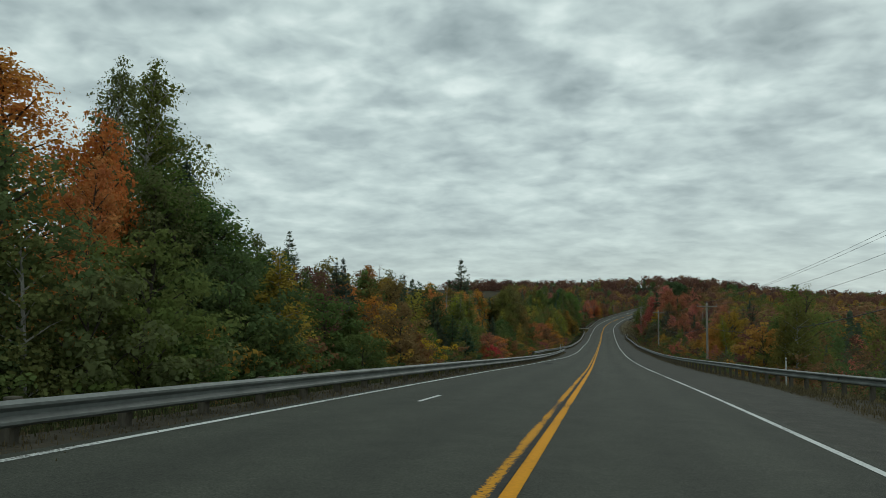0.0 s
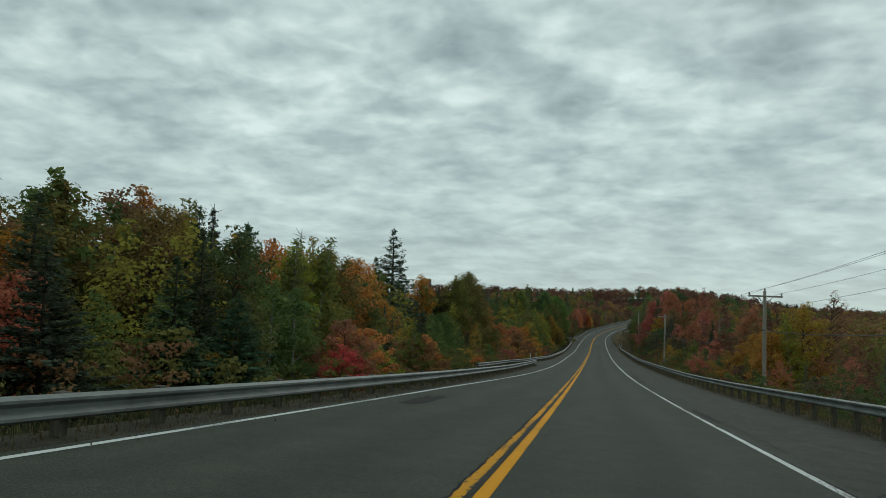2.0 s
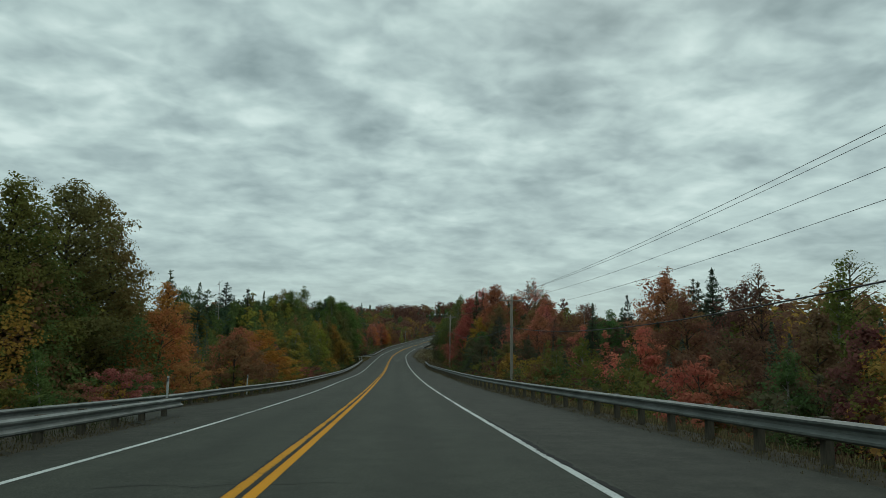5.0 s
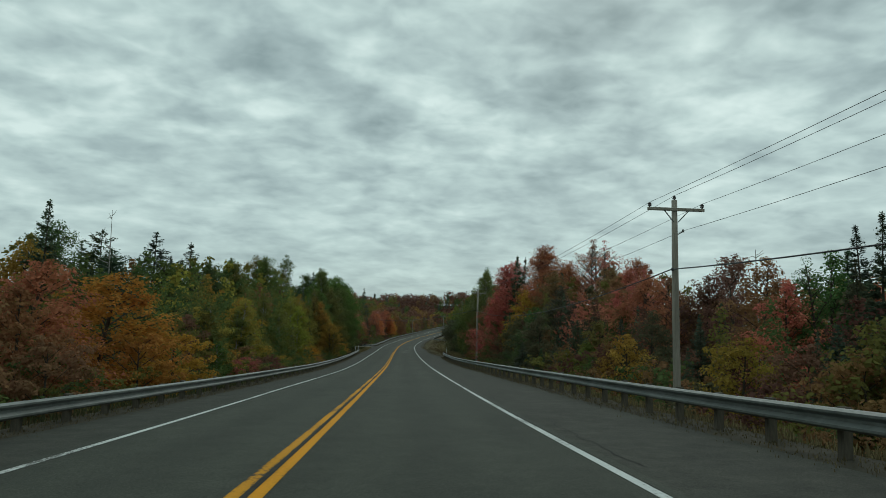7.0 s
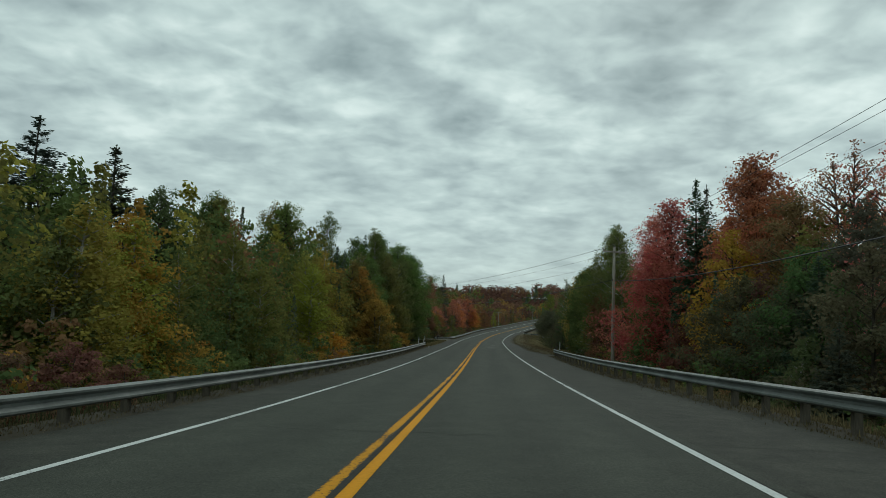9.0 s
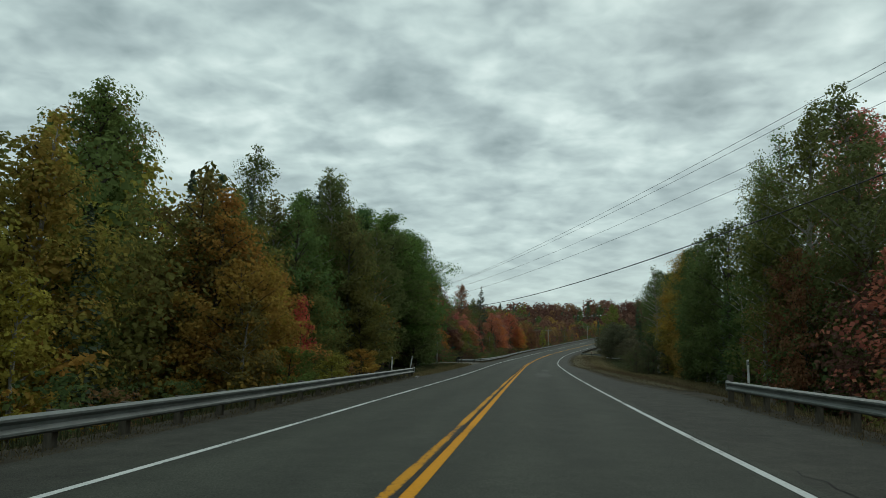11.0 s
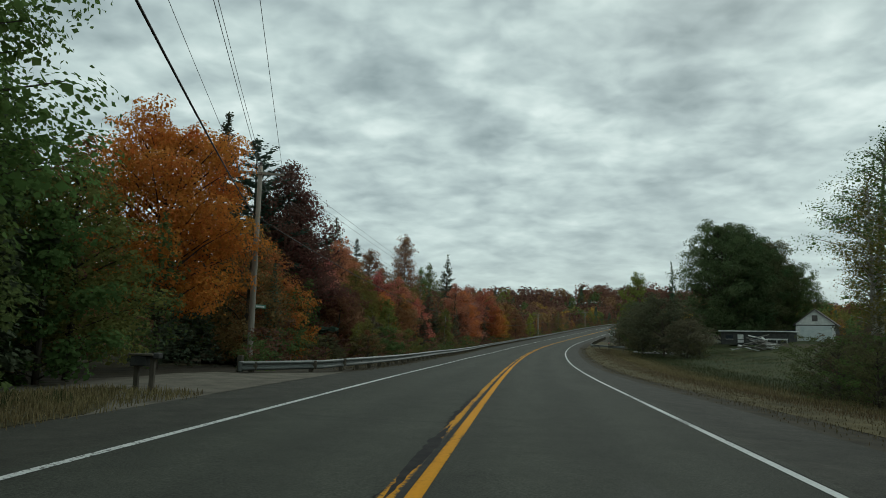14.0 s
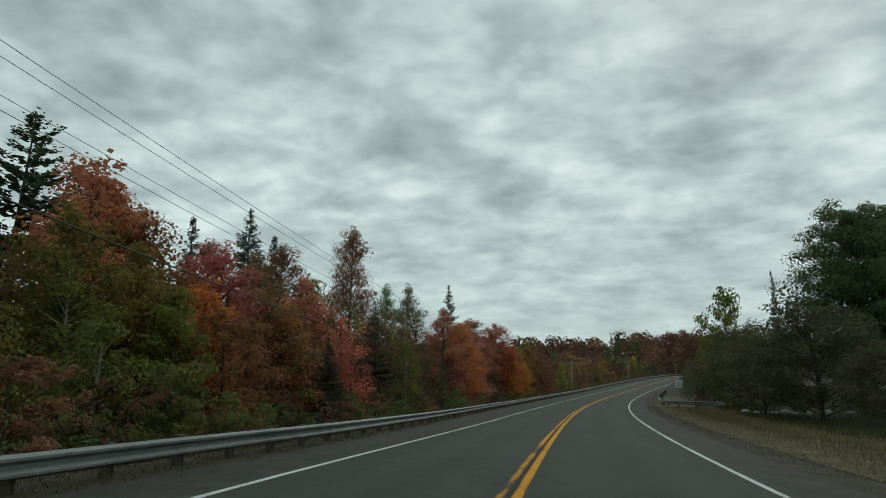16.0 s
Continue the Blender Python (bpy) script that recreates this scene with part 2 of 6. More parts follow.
def rail_left(s):
    """Offset of the outer rail on the oncoming side, which starts behind the upper one."""
    return -np.interp(s, [-36, 10, 60, 85, 90, 110, 118, 128, 140, 180, 228, 250, 276, 283, 292.4, 293.2, 294.2, 296, 299, 306, 320, 330, 400, 660], [6.3, 5.55, 4.75, 4.9, 8.0, 8.0, 6.8, 6.2, 5.5, 5.35, 5.8, 6.2, 6.1, 7.0, 8.5, 7.7, 6.8, 6.05, 5.8, 5.7, 5.9, 5.95, 8.2, 8.4])


def rail_upper(s):
    """Offset of the upper rail on the oncoming side."""
    return -np.interp(s, [-36, 10, 60, 85, 114], [6.3, 5.55, 4.75, 4.85, 5.2])


def rail_right(s):
    return np.interp(s, [-36, 8, 20, 27, 36, 60, 72, 87, 140, 180, 205, 233, 660], [14, 12, 10.4, 9.3, 8.75, 8.65, 8.5, 8.4, 7.75, 7.8, 7.5, 8.0, 8.0])


def verge(s, o):
    """Height of the ground beside the paving, over the road's own level."""
    s, o = np.asarray(s, float), np.asarray(o, float)
    out_r, out_l = o - rail_right(s) - 0.5, -o + rail_left(s) - 0.5
    open_r = smooth(225, 262, s)
    drop_r = -(1 - open_r) * 2.2 * smooth(0, 6, out_r) + open_r * (-0.35 * smooth(0, 5, out_r) + 0.8 * smooth(6, 18, out_r) + 1.6 * smooth(16, 30, out_r))
    drop_l = -np.interp(s, [0, 240, 262, 300, 330, 660], [1.6, 1.4, 0.3, 0.4, 1.0, 1.0]) * smooth(0, 5, out_l)
    return np.where(o > 0, drop_r, drop_l) - 0.03


def far_land(x, y):
    """The wide land: a valley and the wooded ridge behind it."""
    ridge = (16.5 + 4.5 * smooth(-30, 60, x)) * smooth(430, 690, y + 0.25 * np.abs(x - 40)) + 4 * smooth(700, 1500, y)
    roll = 1.6 * np.sin(x * 0.013 + 1.0) * np.sin(y * 0.011)
    ridge = ridge * (1 - 0.5 * smooth(80, 170, x))
    return -10.5 + ridge + roll + 9.0 * smooth(260, -120, y)


def road_coords(x, y):
    """Nearest s and o for arrays of places."""
    x, y = np.asarray(x, float), np.asarray(y, float)
    xs, ys = at(np.arange(-300, 1001, 4.0), 0.0)[:2]
    ss = np.arange(-300, 1001, 4.0)
    j = ((x[..., None] - xs) ** 2 + (y[..., None] - ys) ** 2).argmin(-1)
    q = np.interp(ss[j], SG, _turn)
    dx, dy = x - xs[j], y - ys[j]
    return ss[j] - dx * np.sin(q) + dy * np.cos(q), dx * np.cos(q) + dy * np.sin(q)


def land(x, y):
    """Height of the ground anywhere."""
    s, o = road_coords(x, y)
    near = at(s, o)[2] + verge(s, o)
    w = np.maximum(smooth(28, 75, np.abs(o)), smooth(600, 660, s))
    return near * (1 - w) + far_land(np.asarray(x, float), np.asarray(y, float)) * w


# ================= mesh helpers =================
def mesh_ob(name, verts, faces, mat, parent=None, smooth_shade=False):
    me = bpy.data.meshes.new(name)
    me.from_pydata([tuple(map(float, v)) for v in verts], [], [tuple(map(int, f)) for f in faces])
    me.materials.append(mat)
    if smooth_shade:
        me.shade_smooth()
    ob = new(name, me)
    ob.parent = parent
    return ob


def part(name, bm, mat, parent=None, label="", smooth_shade=False):
    me = bpy.data.meshes.new(name)
    bm.to_mesh(me)
    bm.free()
    me.materials.append(mat)
    if smooth_shade:
        me.shade_smooth()
    ob = new(name, me)
    ob.parent = parent
    if label:
        tagged(ob, label)
    return ob


def strip(name, s_list, offs, ups, mat, parent=None, thick=0.0):
    """A sheet that follows the road; offs and ups are functions of s, or numbers, one for each line across."""
    s = np.asarray(s_list, float)
    rows = []
    for o, u in zip(offs, ups):
        ov = o(s) if callable(o) else np.full(len(s), o)
        uv = u(s, ov) if callable(u) else np.full(len(s), u)
        rows.append(np.stack(at(s, ov, uv), -1))
    n, k = len(s), len(rows)
    v = np.concatenate(rows)
    f = [(b * n + a, (b + 1) * n + a, (b + 1) * n + a + 1, b * n + a + 1) for b in range(k - 1) for a in range(n - 1)]
    ob = mesh_ob(name, v, f, mat, parent)
    across = np.concatenate([o(s) if callable(o) else np.full(n, o) for o in offs])
    flat = np.stack([across, np.tile(s, k)], -1)
    uv = ob.data.uv_layers.new(name="along")
    ids = np.empty(len(ob.data.loops), np.int32)
    ob.data.loops.foreach_get("vertex_index", ids)
    uv.data.foreach_set("uv", flat[ids].astype(np.float32).ravel())
    return ob


def tube(bm, pts, radii, sides=6):
    """A tapered tube through the points."""
    rings = []
    pts = [Vector(p) for p in pts]
    for i, p in enumerate(pts):
        d = (pts[min(i + 1, len(pts) - 1)] - pts[max(i - 1, 0)]).normalized()
        a = d.orthogonal().normalized() if abs(d.z) < 0.95 else Vector((1, 0, 0))
        a = (a - d * a.dot(d)).normalized()
        b = d.cross(a)
        rings.append([bm.verts.new(p + (a * math.cos(w) + b * math.sin(w)) * radii[i]) for w in (2 * math.pi * k / sides for k in range(sides))])
    for r0, r1 in zip(rings, rings[1:]):
        for k in range(sides):
            bm.faces.new((r0[k], r0[(k + 1) % sides], r1[(k + 1) % sides], r1[k]))
    bm.faces.new(rings[0][::-1])
    bm.faces.new(rings[-1])
    return bm


def box(bm, cx, cy, cz, sx, sy, sz, bevel=0.0, m=None):
    r = bmesh.ops.create_cube(bm, size=1.0, matrix=Matrix.Translation((cx, cy, cz)) @ Matrix.Diagonal((sx, sy, sz, 1)))
    vs = r["verts"]
    if bevel:
        es = list({e for v in vs for e in v.link_edges})
        g = bmesh.ops.bevel(bm, geom=es, offset=bevel, segments=1, affect="EDGES")
        vs = list({v for f in g["faces"] for v in f.verts} | {v for v in vs if v.is_valid})
    if m is not None:
        bmesh.ops.transform(bm, matrix=m, verts=[v for v in vs if v.is_valid])
    return bm


def empty(name, m=None):
    e = new(name)
    e.empty_display_size = 0.2
    if m is not None:
        e.matrix_world = m
    return e


def post_m(s, o, up=0.0, turn=0.0):
    x, y, z = at(s, o, up)
    return pose(x, y, z, 0, 0, heading(s) + turn)

# ================= ground =================
def make_ground():
    gx = np.unique(np.concatenate([np.arange(-70, 131, 3.0), -70 - np.geomspace(4, 2400, 26), 130 + np.geomspace(4, 2400, 26)]))
    gy = np.unique(np.concatenate([np.arange(-60, 701, 5.0), -60 - np.geomspace(5, 1500, 18), 700 + np.geomspace(6, 3000, 26)]))
    X, Y = np.meshgrid(gx, gy)
    s, o = road_coords(X, Y)
    Z = land(X, Y) - 0.5 * ((np.abs(o) < 16) & (s < 606))
    n, k = X.shape
    v = np.stack([X.ravel(), Y.ravel(), Z.ravel()], -1)
    f = [(a * k + b, a * k + b + 1, (a + 1) * k + b + 1, (a + 1) * k + b) for a in range(n - 1) for b in range(k - 1)]
    tagged(mesh_ob("ground", v, f, EARTH, None, True), "dark leaf-littered forest floor over rolling land", "ground", kind="structure")


make_ground()
S_ALL = np.arange(-34, 611, 3.0)
road = strip("road", S_ALL, [lambda s: -left_w(s) - 0.25, 0.0, RIGHTW + 0.25], [0, 0, 0], ASPHALT)
tagged(road, "worn grey two-lane asphalt highway with faint cracks", "road", kind="structure")
edge_r = lambda s: np.minimum(rail_right(s) - 0.4, np.interp(s, [10, 16, 20, 30, 40], [6.4, 6.7, 7.2, 8.0, 8.4])) - 1.0 * smooth(234, 254, s) - 0.7 * smooth(285, 315, s)
edge_l = lambda s: np.where(s < 112, np.maximum(rail_left(s), rail_upper(s)), np.where((s > 245) & (s < 302), np.maximum(rail_left(s), -6.2), rail_left(s))) + 0.35
tagged(strip("pavement", S_ALL, [RIGHTW + 0.25, edge_r], [0, -0.01], SHOULDER), "paved grey shoulder beside the driving lane", "shoulder", kind="structure")
tagged(strip("pavement", S_ALL, [edge_l, lambda s: -left_w(s) - 0.25], [-0.01, 0], SHOULDER), "narrow paved shoulder beside the oncoming lane", "shoulder", kind="structure")


def verge_strip(lines, mat, label):
    tagged(strip("ground", S_ALL, lines, [lambda s, o: verge(s, o) + 0.005] * len(lines), mat), label, "verge", kind="structure")


verge_strip([lambda s, k=k: edge_r(s) + k for k in (-0.06, 0.4, 1.0, 2, 3, 4.5, 6, 8, 10, 13)], GRAVEL, "gravel and dry grass verge falling from the shoulder")
verge_strip([lambda s, k=k: edge_l(s) - k for k in (12, 9, 7, 5.5, 4, 3, 2, 1.0, 0.4, -0.06)], GRAVEL, "gravel and dry grass verge below the rail")
S_MAT = np.arange(250.0, 284.9, 1.0)
tagged(strip("ground", S_MAT, [lambda s, k=k: edge_l(s) - k for k in (4.2, 3, 2, 1, 0.12)], [lambda s, o: verge(s, o) + 0.017] * 5, WEEDMAT), "low olive and tan grass before the dark woods", "verge", kind="structure")
S_TAN = S_ALL[(S_ALL > 239) & (S_ALL < 423)]
tagged(strip("ground", S_TAN, [lambda s, k=k: edge_r(s) + k for k in (1.1, 2, 3, 4.5, 6, 8, 10)], [lambda s, o: verge(s, o) + 0.017] * 7, DRYGRASS), "low dry tan grass beside the gravel shoulder", "verge", kind="structure")


def line(off, width, mat, label, s0=-34, s1=608, cat="road marking"):
    half = width / 2
    o = off if callable(off) else (lambda s: np.full(len(s), off))
    tagged(strip("road_line", np.arange(s0, s1 + 0.1, 3.0 if s1 - s0 > 10 else 1.0), [lambda s: o(s) - half, lambda s: o(s) + half], [0.006, 0.006], mat), label, cat, kind="structure")


line(-0.11, 0.155, YELLOWOLD, "worn yellow centre line, oncoming side")
line(0.125, 0.155, YELLOW, "yellow centre line, driving side")
line(RIGHTW, 0.13, WHITE, "solid white edge line of the driving lane")
line(lambda s: -left_w(s), 0.12, WHITE, "solid white edge line of the oncoming lane")
line(-3.1, 0.10, WHITE, "short white lane dash", 14.6, 17.0)


# ================= guardrails =================
PROFILE = [(0, 0.156), (0.02, 0.150), (0.083, 0.115), (0.083, 0.080), (0.012, 0.025), (0.012, -0.025), (0.083, -0.08), (0.083, -0.115), (0.02, -0.15), (0, -0.156)]


def beam_mesh(name, s0, s1, off, top, side, parent):
    """One W-beam length; side is +1 where its face looks left, -1 where it looks right."""
    ss = np.linspace(s0 - 0.12, s1 + 0.12, 4)
    v, f = [], []
    loop = PROFILE + [(d - 0.006, z) for d, z in reversed(PROFILE)]
    n = len(loop)
    for s in ss:
        for d, z in loop:
            v.append(at(s, float(off(s)) - side * d, float(top(s)) - 0.156 + z))
    for a in range(len(ss) - 1):
        for b in range(n):
            f.append((a * n + b, a * n + (b + 1) % n, (a + 1) * n + (b + 1) % n, (a + 1) * n + b))
    f += [tuple(range(n)), tuple(range(len(ss) * n - n, len(ss) * n))]
    return mesh_ob(name, v, f, STEEL, parent)


def post_mesh():
    bm = bmesh.new()
    box(bm, 0, 0, -0.25, 0.15, 0.15, 1.5, 0.012)
    me = bpy.data.meshes.new("post")
    bm.to_mesh(me)
    bm.free()
    me.materials.append(POSTWOOD)
    return me


def block_mesh():
    bm = bmesh.new()
    box(bm, 0, 0, 0, 0.12, 0.14, 0.30, 0.01)
    me = bpy.data.meshes.new("block")
    bm.to_mesh(me)
    bm.free()
    me.materials.append(POSTWOOD)
    return me


POST, BLOCK = post_mesh(), block_mesh()


def guardrail(s0, s1, off, top, side, label):
    g = tagged(empty("guardrail"), label, "guardrail", "roadside guardrails")
    s = s0
    while s < s1 - 0.5:
        e = min(s + 7.62, s1)
        beam_mesh("beam", s, e, off, top, side, g)
        s = e
    for k, s in enumerate(np.arange(s0 + 0.3, s1, 1.905)):
        o, tp = float(off(s)), float(top(s))
        q = new("post", POST)
        q.parent = g
        q.matrix_world = post_m(s, o + side * 0.21, tp - 0.5 + random.uniform(-0.02, 0.02)) @ pose(0, 0, 0, random.uniform(-2, 2), random.uniform(-2, 2), 0)
        b = new("block", BLOCK)
        b.parent = g
        b.matrix_world = post_m(s, o + side * 0.07, tp - 0.16)
    return g


R_TOP = lambda s: np.interp(s, [8, 36, 45, 60, 72, 87], [0.76, 0.82, 0.86, 0.85, 0.77, 0.71])
L_TOP = lambda s: np.interp(s, [-30, 60, 250, 292, 297, 480], [0.50, 0.53, 0.56, 0.33, 0.49, 0.52])
guardrail(8, 232.5, rail_right, R_TOP, 1, "long grey steel W-beam guardrail on short posts")
guardrail(-30, 114, rail_upper, L_TOP, -1, "weathered grey steel guardrail along the oncoming lane")
guardrail(90, 250.5, rail_left, lambda s: np.interp(s, [90, 112, 126], [0.40, 0.44, 0.55]), -1, "grey steel guardrail that starts behind another rail")
guardrail(292.5, 598, rail_left, L_TOP, -1, "grey steel guardrail beyond the driveway")

# ================= poles and wires =================
def utility_pole(s, o, height, base, arm_turn=0.0, drop=3.0, arm=True):
    """Wooden pole with a crossarm, two braces, pin insulators and a neutral bracket; its top stands height over the road."""
    p = tagged(empty("utility_pole", post_m(s, o, 0, arm_turn)), "weathered wooden utility pole with a crossarm and insulators" if arm else "plain weathered wooden utility pole", "utility pole", "utility poles")
    bm = bmesh.new()
    tube(bm, [(0, 0, base - 0.6), (0.01, 0, base + 2), (0.0, 0.01, height * 0.5), (0, 0, height)], [0.16, 0.155, 0.14, 0.115], 12)
    part("shaft", bm, POLEWOOD, p, "", True)
    if arm:
        bm = bmesh.new()
        box(bm, 0, -0.16, height - 0.42, 2.44, 0.10, 0.13, 0.012)
        part("crossarm", bm, POLEWOOD, p, "grey timber crossarm")
        for d in (-1, 1):
            bm = bmesh.new()
            tube(bm, [(d * 0.55, -0.22, height - 0.45), (d * 0.10, -0.14, height - 0.95)], [0.022, 0.022], 6)
            part("brace", bm, STEEL, p)
    for x, z in (((-1.13, height - 0.35), (0, height), (1.13, height - 0.35)) if arm else ((0, height),)):
        bm = bmesh.new()
        y = 0 if x == 0 else -0.16
        tube(bm, [(x, y, z), (x, y, z + 0.05), (x, y, z + 0.055), (x, y, z + 0.10), (x, y, z + 0.105), (x, y, z + 0.15), (x, y, z + 0.155), (x, y, z + 0.2)],
             [0.03, 0.03, 0.085, 0.08, 0.045, 0.085, 0.06, 0.04], 10)
        part("insulator", bm, PORCELAIN, p, "dark glazed insulator")
    bm = bmesh.new()
    tube(bm, [(0.05, 0, height - 1.5), (0.38, 0, height - 1.32)], [0.02, 0.02], 6)
    tube(bm, [(0.36, 0, height - 1.36), (0.36, 0, height - 1.24)], [0.045, 0.045], 8)
    part("bracket", bm, STEEL, p)
    bm = bmesh.new()
    box(bm, -0.14, -0.05, height - drop, 0.06, 0.12, 0.14, 0.01)
    part("clamp", bm, CABLE, p)
    return p


def hang(name, a, b, sag, radius, label, sides=5):
    pts = []
    for k in range(25):
        u = k / 24
        q = Vector(a).lerp(Vector(b), u)
        q.z -= 4 * sag * u * (1 - u)
        pts.append(q)
    bm = bmesh.new()
    tube(bm, pts, [radius] * 25, sides)
    tagged(part(name, bm, CABLE, None, "", True), label, "wire", "overhead wires")


POLES = [(24, 14.4, 7.6, -1.8, 0, 3.0), (91, 14.0, 7.35, -2.1, 0, 3.0), (155.5, 12.9, 8.0, -2.0, 0, 2.95), (228, 12.7, 10.2, -1.9, 18, 2.97), (303.2, -12.95, 10.1, -0.5, 22, 2.67), (388.4, -13.9, 7.5, -0.9, 0, 2.6), (453, -11.4, 6.0, -0.9, 0, 2.2), (522, -11.0, 6.0, -0.9, 0, 2.2), (596, -10.5, 6.6, -0.9, 0, 2.2)]
for s, o, hgt, base, turn, drop in POLES:
    utility_pole(s, o, hgt, base, turn, drop)


def wire_points(k):
    s, o, hgt, base, turn, drop = POLES[k]
    m = post_m(s, o, 0, turn)
    return [m @ Vector(v) for v in ((-1.13, -0.16, hgt - 0.15), (0, 0, hgt + 0.2), (1.13, -0.16, hgt - 0.15), (0.36, 0, hgt - 1.3), (-0.17, -0.05, hgt - drop))]


for k in range(len(POLES) - 1):
    for j, (a, b) in enumerate(zip(wire_points(k), wire_points(k + 1))):
        hang("telephone_cable" if j == 4 else "power_line", a, b, 1.38 if j == 4 else 0.75, 0.026 if j == 4 else 0.009, "thick black telephone cable slung between poles" if j == 4 else "thin dark power line strung between poles")


# ================= trees =================
def fast_mesh(name, v, f, mat):
    me = bpy.data.meshes.new(name)
    n, k = len(f), f.shape[1]
    me.vertices.add(len(v))
    me.vertices.foreach_set("co", np.asarray(v, np.float32).ravel())
    me.loops.add(n * k)
    me.loops.foreach_set("vertex_index", np.asarray(f, np.int32).ravel())
    me.polygons.add(n)
    me.polygons.foreach_set("loop_start", np.arange(0, n * k, k, dtype=np.int32))
    me.update(calc_edges=True)
    me.validate()
    me.materials.append(mat)
    return me


def leaf_quads(centres, normals, sizes, rng):
    """Leaf blades that face where the clump's outside faces, each a little bent."""
    n = len(centres)
    nrm = normals / (np.linalg.norm(normals, axis=1, keepdims=True) + 1e-9)
    t = np.cross(nrm, rng.normal(size=(n, 3)))
    t /= np.linalg.norm(t, axis=1, keepdims=True) + 1e-9
    b = np.cross(nrm, t)
    sz = np.asarray(sizes)[:, None]
    w = sz * rng.uniform(0.6, 1.0, (n, 1))
    return np.stack([centres - t * sz * 0.5, centres + b * w * 0.5 - nrm * sz * 0.10, centres + t * sz * 0.5, centres - b * w * 0.5 - nrm * sz * 0.10], 1).reshape(-1, 3)


def broad_shape(rng, h, width, base, limbs, point=0.6, rag=0.3, lean=0.03, full=0.25, tuft=1.0):
    """Trunk line, limbs and leaf sprays of a broadleaf crown; point makes its top sharper, full is where it is widest."""
    bend = rng.normal(0, lean * h, (2,))
    trunk = [(bend[0] * u * u, bend[1] * u * u, h * u) for u in (0, 0.25, 0.5, 0.75, 0.96)]
    lobes = rng.uniform(0, 2 * np.pi, 3)
    lines, c, r = [], [], []
    for i in range(limbs):
        u = (i + rng.random()) / limbs
        az = i * 2.39996 + rng.normal(0, 0.35)
        reach = width * (1 - u) ** point * (0.5 + 0.5 * min(1.0, u / full)) * 1.12
        reach *= 1 + 0.5 * rag * np.sin(2 * az + lobes[0] + 3 * u) + 0.25 * rag * np.sin(11 * u + lobes[1]) + rng.normal(0, 0.42 * rag)
        reach = max(reach, 0.07 * width)
        z0 = h * (base + (0.95 - base) * u)
        p0 = np.array([bend[0] * (z0 / h) ** 2, bend[1] * (z0 / h) ** 2, z0])
        out = np.array([np.cos(az), np.sin(az), 0.0])
        side = np.array([-out[1], out[0], 0.0])
        tip = p0 + out * reach + np.array([0, 0, reach * (0.10 + 0.55 * u)])
        lines.append((p0 - np.array([0, 0, 0.25 * reach]), p0 * 0.45 + tip * 0.55 - np.array([0, 0, 0.06 * reach]), tip))
        m = 2 + int(round(2.6 * reach / width))
        for j in range(m):
            q = 1.0 - 0.8 * j / m * rng.uniform(0.8, 1.1)
            p = p0 + (tip - p0) * q + side * rng.normal(0, 0.13 * width) * (0.4 + 0.6 * reach / width) + np.array([0, 0, rng.normal(0, 0.022 * h)])
            c.append(p)
            r.append(tuft * h ** 0.75 * 0.135 * (0.5 + 0.65 * min(1.0, reach / width)) * rng.uniform(0.65, 1.25))
    for q in (0.94, 0.97, 1.0):
        c.append(np.array([bend[0] * q * q + rng.normal(0, 0.05), bend[1] * q * q + rng.normal(0, 0.05), h * q - 0.1]))
        r.append(h ** 0.75 * 0.06)
    return trunk, lines, np.array(c), np.array(r)


def spray_leaves(rng, c, r, per, leaf, heart):
    """Leaves over the upper side of each spray, and a looser heart within."""
    k = np.maximum(8, (per * (r / r.mean()) ** 1.7).astype(int))
    ctr, rad = np.repeat(c, k, 0), np.repeat(r, k)[:, None]
    d = rng.normal(size=(len(ctr), 3)) + np.array([0, 0, 0.45])
    d /= np.linalg.norm(d, axis=1, keepdims=True)
    far = rng.uniform(0.45, 1.0, (len(ctr), 1)) ** 0.6 + (rng.random((len(ctr), 1)) < 0.12) * 0.22
    flat = np.array([1.0, 1.0, 0.62])
    axis = ctr * np.array([1, 1, 0.0])
    axis /= np.linalg.norm(axis, axis=1, keepdims=True) + 0.3
    v = leaf_quads(ctr + d * far * rad * flat, d * 0.75 + axis * 0.35 + np.array([0, 0, 0.45]) + rng.normal(0, 0.38, d.shape), leaf * rng.uniform(0.65, 1.3, len(ctr)), rng)
    k = np.full(len(c), heart)
    ctr, rad = np.repeat(c, k, 0), np.repeat(r, k)[:, None]
    d = rng.normal(size=(len(ctr), 3)) * 0.36 * flat
    inner = leaf_quads(ctr * np.array([0.93, 0.93, 1.0]) + d * rad - np.array([0, 0, 0.06]), rng.normal(size=d.shape) + np.array([0, 0, 0.6]), np.minimum(rad[:, 0] * rng.uniform(0.28, 0.45, len(ctr)), 0.3), rng)
    return np.concatenate([v, inner])


